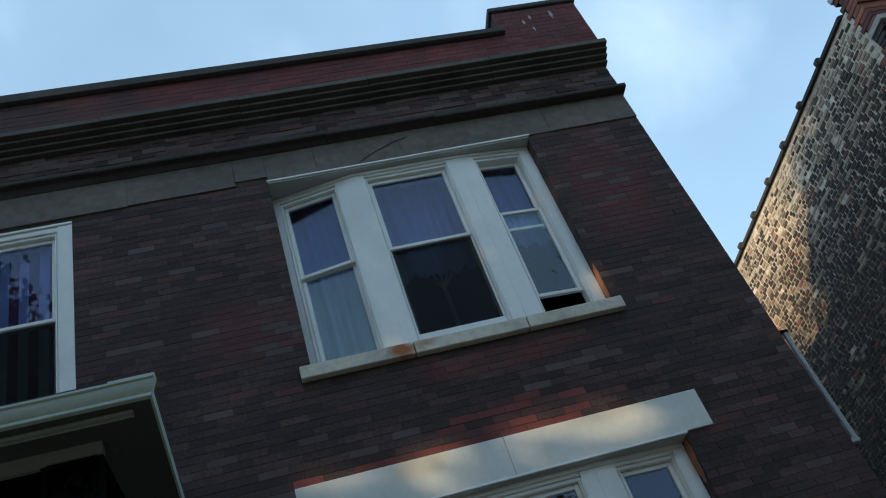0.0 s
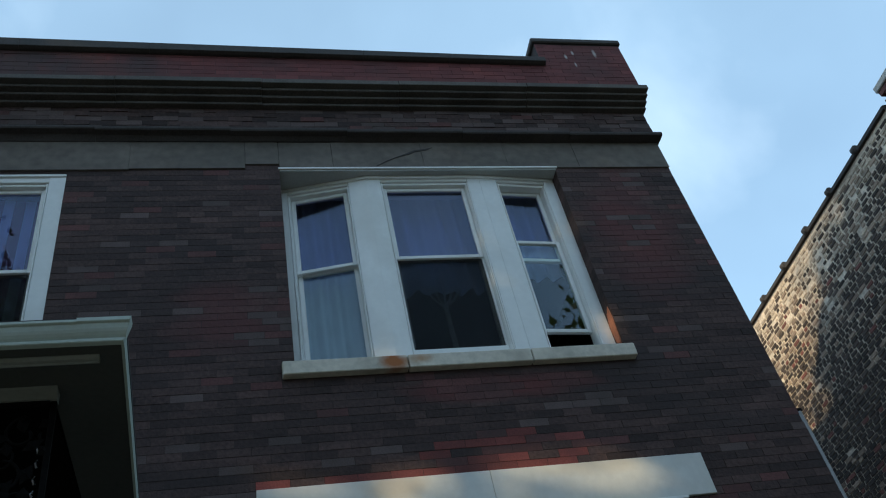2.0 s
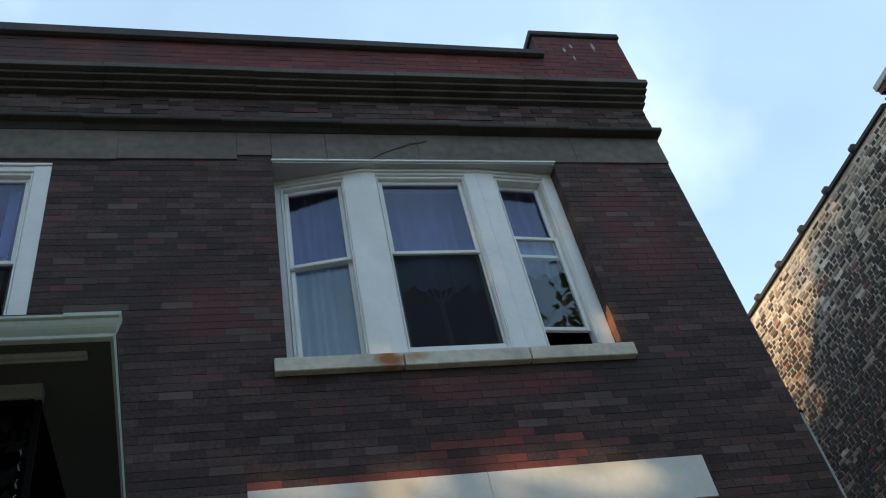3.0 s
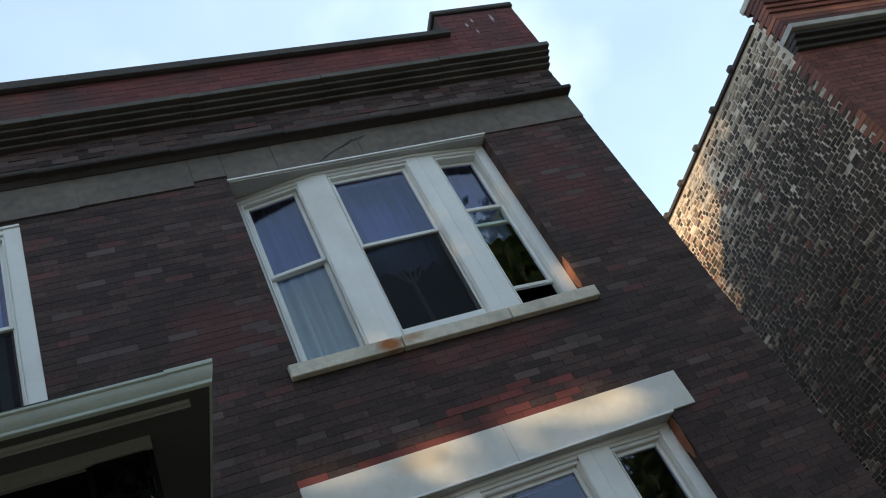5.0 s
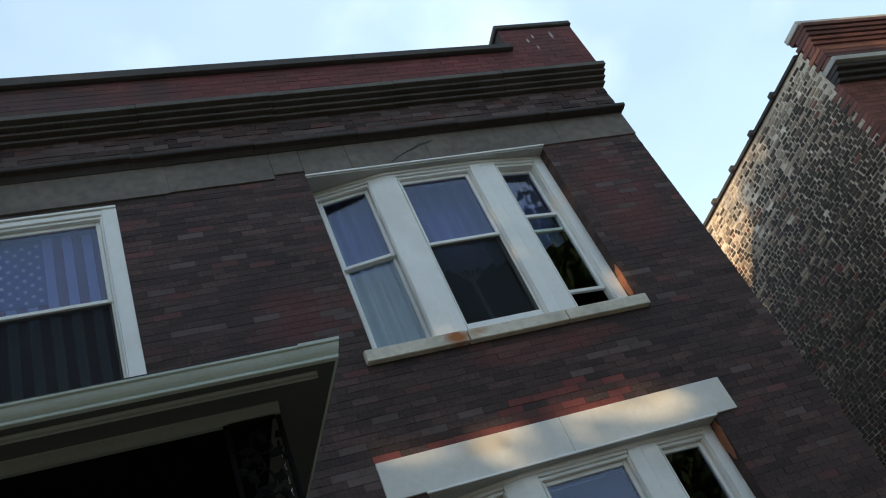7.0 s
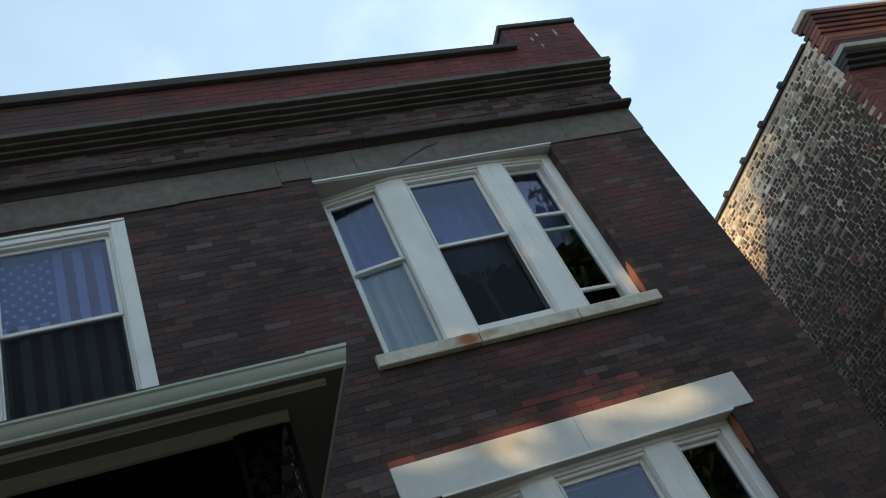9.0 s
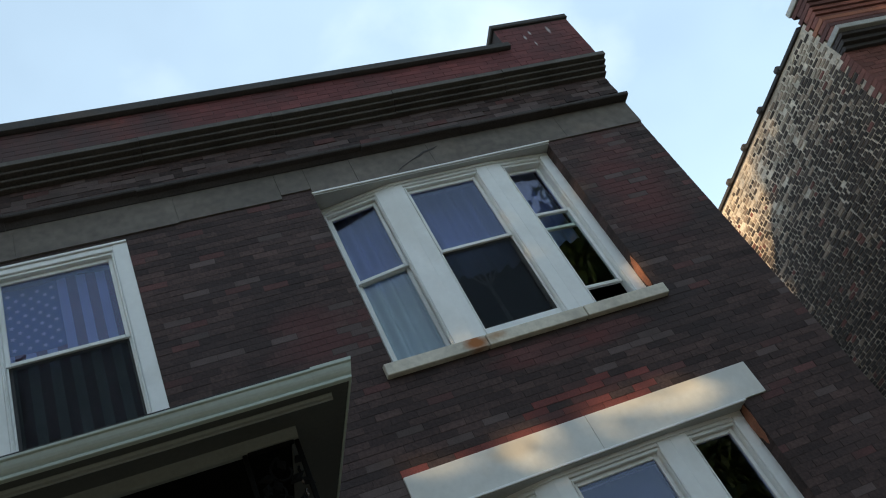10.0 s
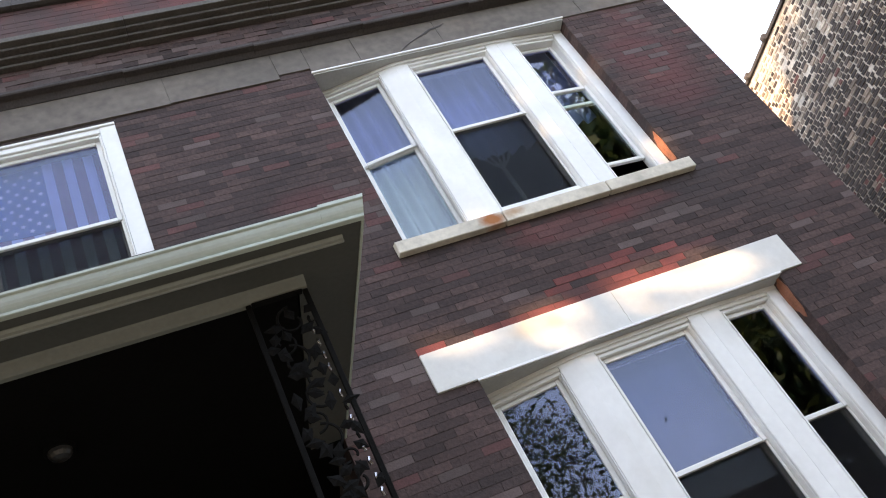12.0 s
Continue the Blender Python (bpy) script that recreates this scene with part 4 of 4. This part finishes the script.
SINGLE = {"dark": single_mesh("dark_brick", BRICK - JX, 0.016, COURSE - JZ, BRICK_DARK), "red": single_mesh("red_brick", BRICK - JX, 0.016, COURSE - JZ, BRICK_SUNLIT),
          "ruddy": single_mesh("ruddy_brick", BRICK - JX, 0.016, COURSE - JZ, BRICK_RUDDY), "pale": single_mesh("pale_brick", BRICK - JX, 0.016, COURSE - JZ, BRICK_PALE)}
HOLES = [(BAY[0], BAY[1], 5.35, 7.515), (-0.002, 2.607, 5.345, 5.476), (BAY[0], BAY[1], 2.0, 4.22), (-0.202, 2.787, 4.217, 4.524), (FLAGWIN[0], FLAGWIN[1], 5.40, 7.52),
         (-5.5, -0.86, 1.2, 4.2), (WEST, -0.19, 7.512, 8), (0.09, 4, 7.512, 8), (-0.19, 0.09, 7.575, 8)]


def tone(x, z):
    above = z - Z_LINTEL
    # Redder bricks over the lintel hold the sun patch in their colour.
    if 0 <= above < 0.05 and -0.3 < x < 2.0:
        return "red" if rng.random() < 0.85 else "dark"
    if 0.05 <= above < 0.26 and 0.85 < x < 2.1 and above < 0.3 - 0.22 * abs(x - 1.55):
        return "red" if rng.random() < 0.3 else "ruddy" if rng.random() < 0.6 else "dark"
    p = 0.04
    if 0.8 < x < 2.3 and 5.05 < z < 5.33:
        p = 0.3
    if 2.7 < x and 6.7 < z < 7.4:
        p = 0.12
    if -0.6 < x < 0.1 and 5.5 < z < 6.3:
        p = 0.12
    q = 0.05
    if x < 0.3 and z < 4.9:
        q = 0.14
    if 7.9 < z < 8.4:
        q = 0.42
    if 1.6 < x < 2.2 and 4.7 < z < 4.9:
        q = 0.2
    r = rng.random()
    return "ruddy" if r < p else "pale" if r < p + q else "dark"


def courses(z0, z1, xa, xb, yf, holes, sink, parent=None, parts_in=None, only="", jut=0.0035):
    k = 0
    z = z0
    while z + COURSE * 0.6 < z1:
        top = min(z + COURSE - JZ, z1)
        cut = sorted((max(h[0], xa), min(h[1], xb)) for h in holes if h[2] < top - 0.004 and h[3] > z + 0.004 and h[1] > xa and h[0] < xb)
        free, a = [], xa
        for c, d in cut:
            if c > a:
                free.append((a, c))
            a = max(a, d)
        if a < xb:
            free.append((a, xb))
        shift = BRICK * (0.5 if k % 2 else 0.0) + 0.012 * rng.uniform(-1, 1)
        for c, d in free:
            i = math.floor((c - shift) / BRICK)
            x = i * BRICK + shift
            while x < d:
                l, r = max(x, c) + (0.001 if x > c else 0.0), min(x + BRICK - JX, d)
                if d - r < 0.026:
                    r = d
                if l - c < 0.022:
                    l = c
                if r - l > 0.02:
                    kind = only or tone((l + r) / 2, z)
                    y = yf - rng.uniform(0.0005, jut)
                    if parts_in and abs(r - l - BRICK + JX) < 0.003 and top - z > COURSE - JZ - 0.001 and parts_in[0] < l < parts_in[1] and parts_in[2] < z < parts_in[3]:
                        one_brick(SINGLE[kind], (l, y, z + 0.001 * rng.uniform(-1, 1)), parent)
                    else:
                        brick_verts(sink[kind], l, r, y, yf + 0.012, z + 0.0015 * rng.uniform(0, 1), top - 0.0015 * rng.uniform(0, 1))
                x += BRICK
        z += COURSE
        k += 1


sink = {"dark": [], "red": [], "ruddy": [], "pale": []}
n_low = int((Z_LINTEL - 2.0) / COURSE)
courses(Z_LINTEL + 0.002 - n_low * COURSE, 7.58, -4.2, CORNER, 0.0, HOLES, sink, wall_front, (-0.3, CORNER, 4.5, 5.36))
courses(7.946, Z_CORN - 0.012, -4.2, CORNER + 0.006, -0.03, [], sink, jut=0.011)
for key, m in (("dark", BRICK_DARK_J), ("red", BRICK_SUNLIT_J), ("ruddy", BRICK_RUDDY_J), ("pale", BRICK_PALE_J)):
    joined("brickwork", sink[key], m, wall_front, {"dark": "dark sooty bricks", "red": "red bricks with the sunlight above the lintel in their colour", "ruddy": "ruddy brown bricks", "pale": "greyish worn bricks"}[key])
boxpart("frieze_backing", (WEST, CORNER + 0.002, -0.0285, 0.0, 7.95, Z_CORN - 0.014), BRICK_BACK, wall_front)
sink = {"red": []}
SINGLE["par"] = single_mesh("parapet_brick", BRICK - JX, 0.016, COURSE - JZ, PARAPET_ONE)
sink["par"] = []
courses(8.50, 8.93, -4.2, PIER[0], -0.187, [], sink, parapet, (-4, 9, 8, 9.9), "par")
courses(8.50, 9.265, PIER[0], PIER[1], -0.19, [], sink, parapet, (-4, 9, 8, 9.9), "par")
joined("brickwork", sink["par"], PARAPET_RED, parapet, "weathered red bricks")
# right reveal headers of the bays
rev = []
for z0, z1 in ((5.48, 7.49), (2.05, 4.21)):
    z, k = z0, 0
    while z < z1 - 0.03:
        for a, b in (((0.002, 0.10), (0.105, 0.235)) if k % 2 else ((0.002, 0.205),)):
            rev.append([(BAY[1] - 0.003, p, q) for p, q in ((a, z), (b, z), (b, z + COURSE - JZ), (a, z + COURSE - JZ))] + [(BAY[1] + 0.002, p, q) for p, q in ((a, z), (b, z), (b, z + COURSE - JZ), (a, z + COURSE - JZ))])
        z += COURSE
        k += 1
joined("reveal_brickwork", rev, BRICK_DARK_J, wall_front, "dark reveal bricks")

# neighbour's side: irregular common bond with wide pointing
def ragged(x0, x1, a, b, z0, z1, j):
    """A worn brick whose face corners are knocked about by up to j."""
    u = lambda: rng.uniform(-j, j)
    f = [(x0, a + u(), z0 + u()), (x0, b + u(), z0 + u()), (x0, b + u(), z1 + u()), (x0, a + u(), z1 + u())]
    return f + [(x1, a, z0), (x1, b, z0), (x1, b, z1), (x1, a, z1)]


def ragged_mesh(w):
    me = bpy.data.meshes.new("common_brick")
    me.from_pydata(ragged(0, 0.022, 0, w, 0, 0.041, 0.0035), [], FACES)
    me.materials.append(COMMON)
    return me


SIDE = {w: [ragged_mesh(w * k) for k in (0.85, 0.92, 0.97, 1.0, 0.9, 0.8)] for w in (0.068, 0.134)}
dark, pale, red, smeared = [], [], [], []
z, k = 3.6, 0
count = 0
while z < 8.45:
    y = NY + (0.11 if k % 2 else 0.215) + rng.uniform(-0.02, 0.02)
    head = k % 6 == 0
    while y < 6.2:
        w = 0.068 if head or rng.random() < 0.34 else 0.134
        g = rng.uniform(0.013, 0.018) + 0.004 * max(0.0, min(1.0, (z - 6.2) / 1.9))
        dz = rng.uniform(-0.003, 0.003)
        smear = max(0.0, min(1.0, (z - 7.5 - 0.25 * math.sin(2.1 * y) - 0.2 * math.sin(5.3 * y + 3 * z)) / 1.2))
        # worn mainly follows height: paler bricks and wider joints towards the top.
        worn = max(0.0, min(1.0, (z - 6.2 + 0.3 * math.sin(1.7 * y + z)) / 1.9))
        if rng.random() > 0.006 + smear * 0.1:
            x0 = NBX - 0.001 - rng.uniform(0, 0.003)
            if 0.0 < y < 1.35 and 6.0 < z < 7.6 and count < 295 and rng.random() > 0.5 * worn:
                one_brick(rng.choice(SIDE[w]), (x0, y, z + dz), nb)
                count += 1
            else:
                r = rng.random()
                cut = rng.uniform(0.0, 0.1 + 0.2 * smear)
                bv = ragged(x0, NBX + 0.02, y + w * cut * 0.5, y + w * (1 - cut * 0.5), z + dz, z + dz + 0.0445 - 0.003 * worn - 0.005 * rng.random() - 0.006 * smear, 0.0035)
                (smeared if rng.random() < 0.8 * smear else red if r < 0.05 else pale if r < 0.10 + 0.35 * worn else dark).append(bv)
        y += w + g
    z += 0.0545
    k += 1
joined("brickwork", dark, COMMON_J, nb, "dark common bricks")
joined("brickwork", smeared, COMMON_S, nb, "common bricks smeared with pale mortar")
joined("brickwork", pale, COMMON_P, nb, "pale common bricks")
joined("brickwork", red, NB_RED, nb, "reddish common bricks")

# neighbour's front: quoin returns and face brick
q, fr = [], []
z, k = 3.6, 0
while z < 7.76:
    w = 0.205 if k % 2 else 0.10
    x0, x1 = NBX - 0.004, NBX + 0.02
    bv = [(x0, NY, z), (x0, NY + w, z), (x0, NY + w, z + 0.061), (x0, NY, z + 0.061), (x1, NY, z), (x1, NY + w, z), (x1, NY + w, z + 0.061), (x1, NY, z + 0.061)]
    (q if 6.05 < z < 6.7 or rng.random() < 0.25 else fr).append(bv)
    x = NBX - 0.003 + (0.1 if k % 2 else 0.0)
    if k % 2:
        brick_verts(fr, NBX - 0.003, x - 0.006, NY - 0.001, NY + 0.01, z, z + 0.061)
    while x < NBX + 3.0:
        if not (NBWIN[0] - 0.21 < x < NBWIN[1] and NBWIN[2] < z < NBWIN[3] + 0.16):
            brick_verts(fr, x, x + 0.205, NY - rng.uniform(0, 0.004), NY + 0.01, z, z + 0.061)
        x += 0.211
    z += 0.0665
    k += 1
joined("quoin_brickwork", q, NB_ORANGE, nbf, "orange corner bricks")
joined("face_brickwork", fr, NB_RED, nbf, "red face bricks")
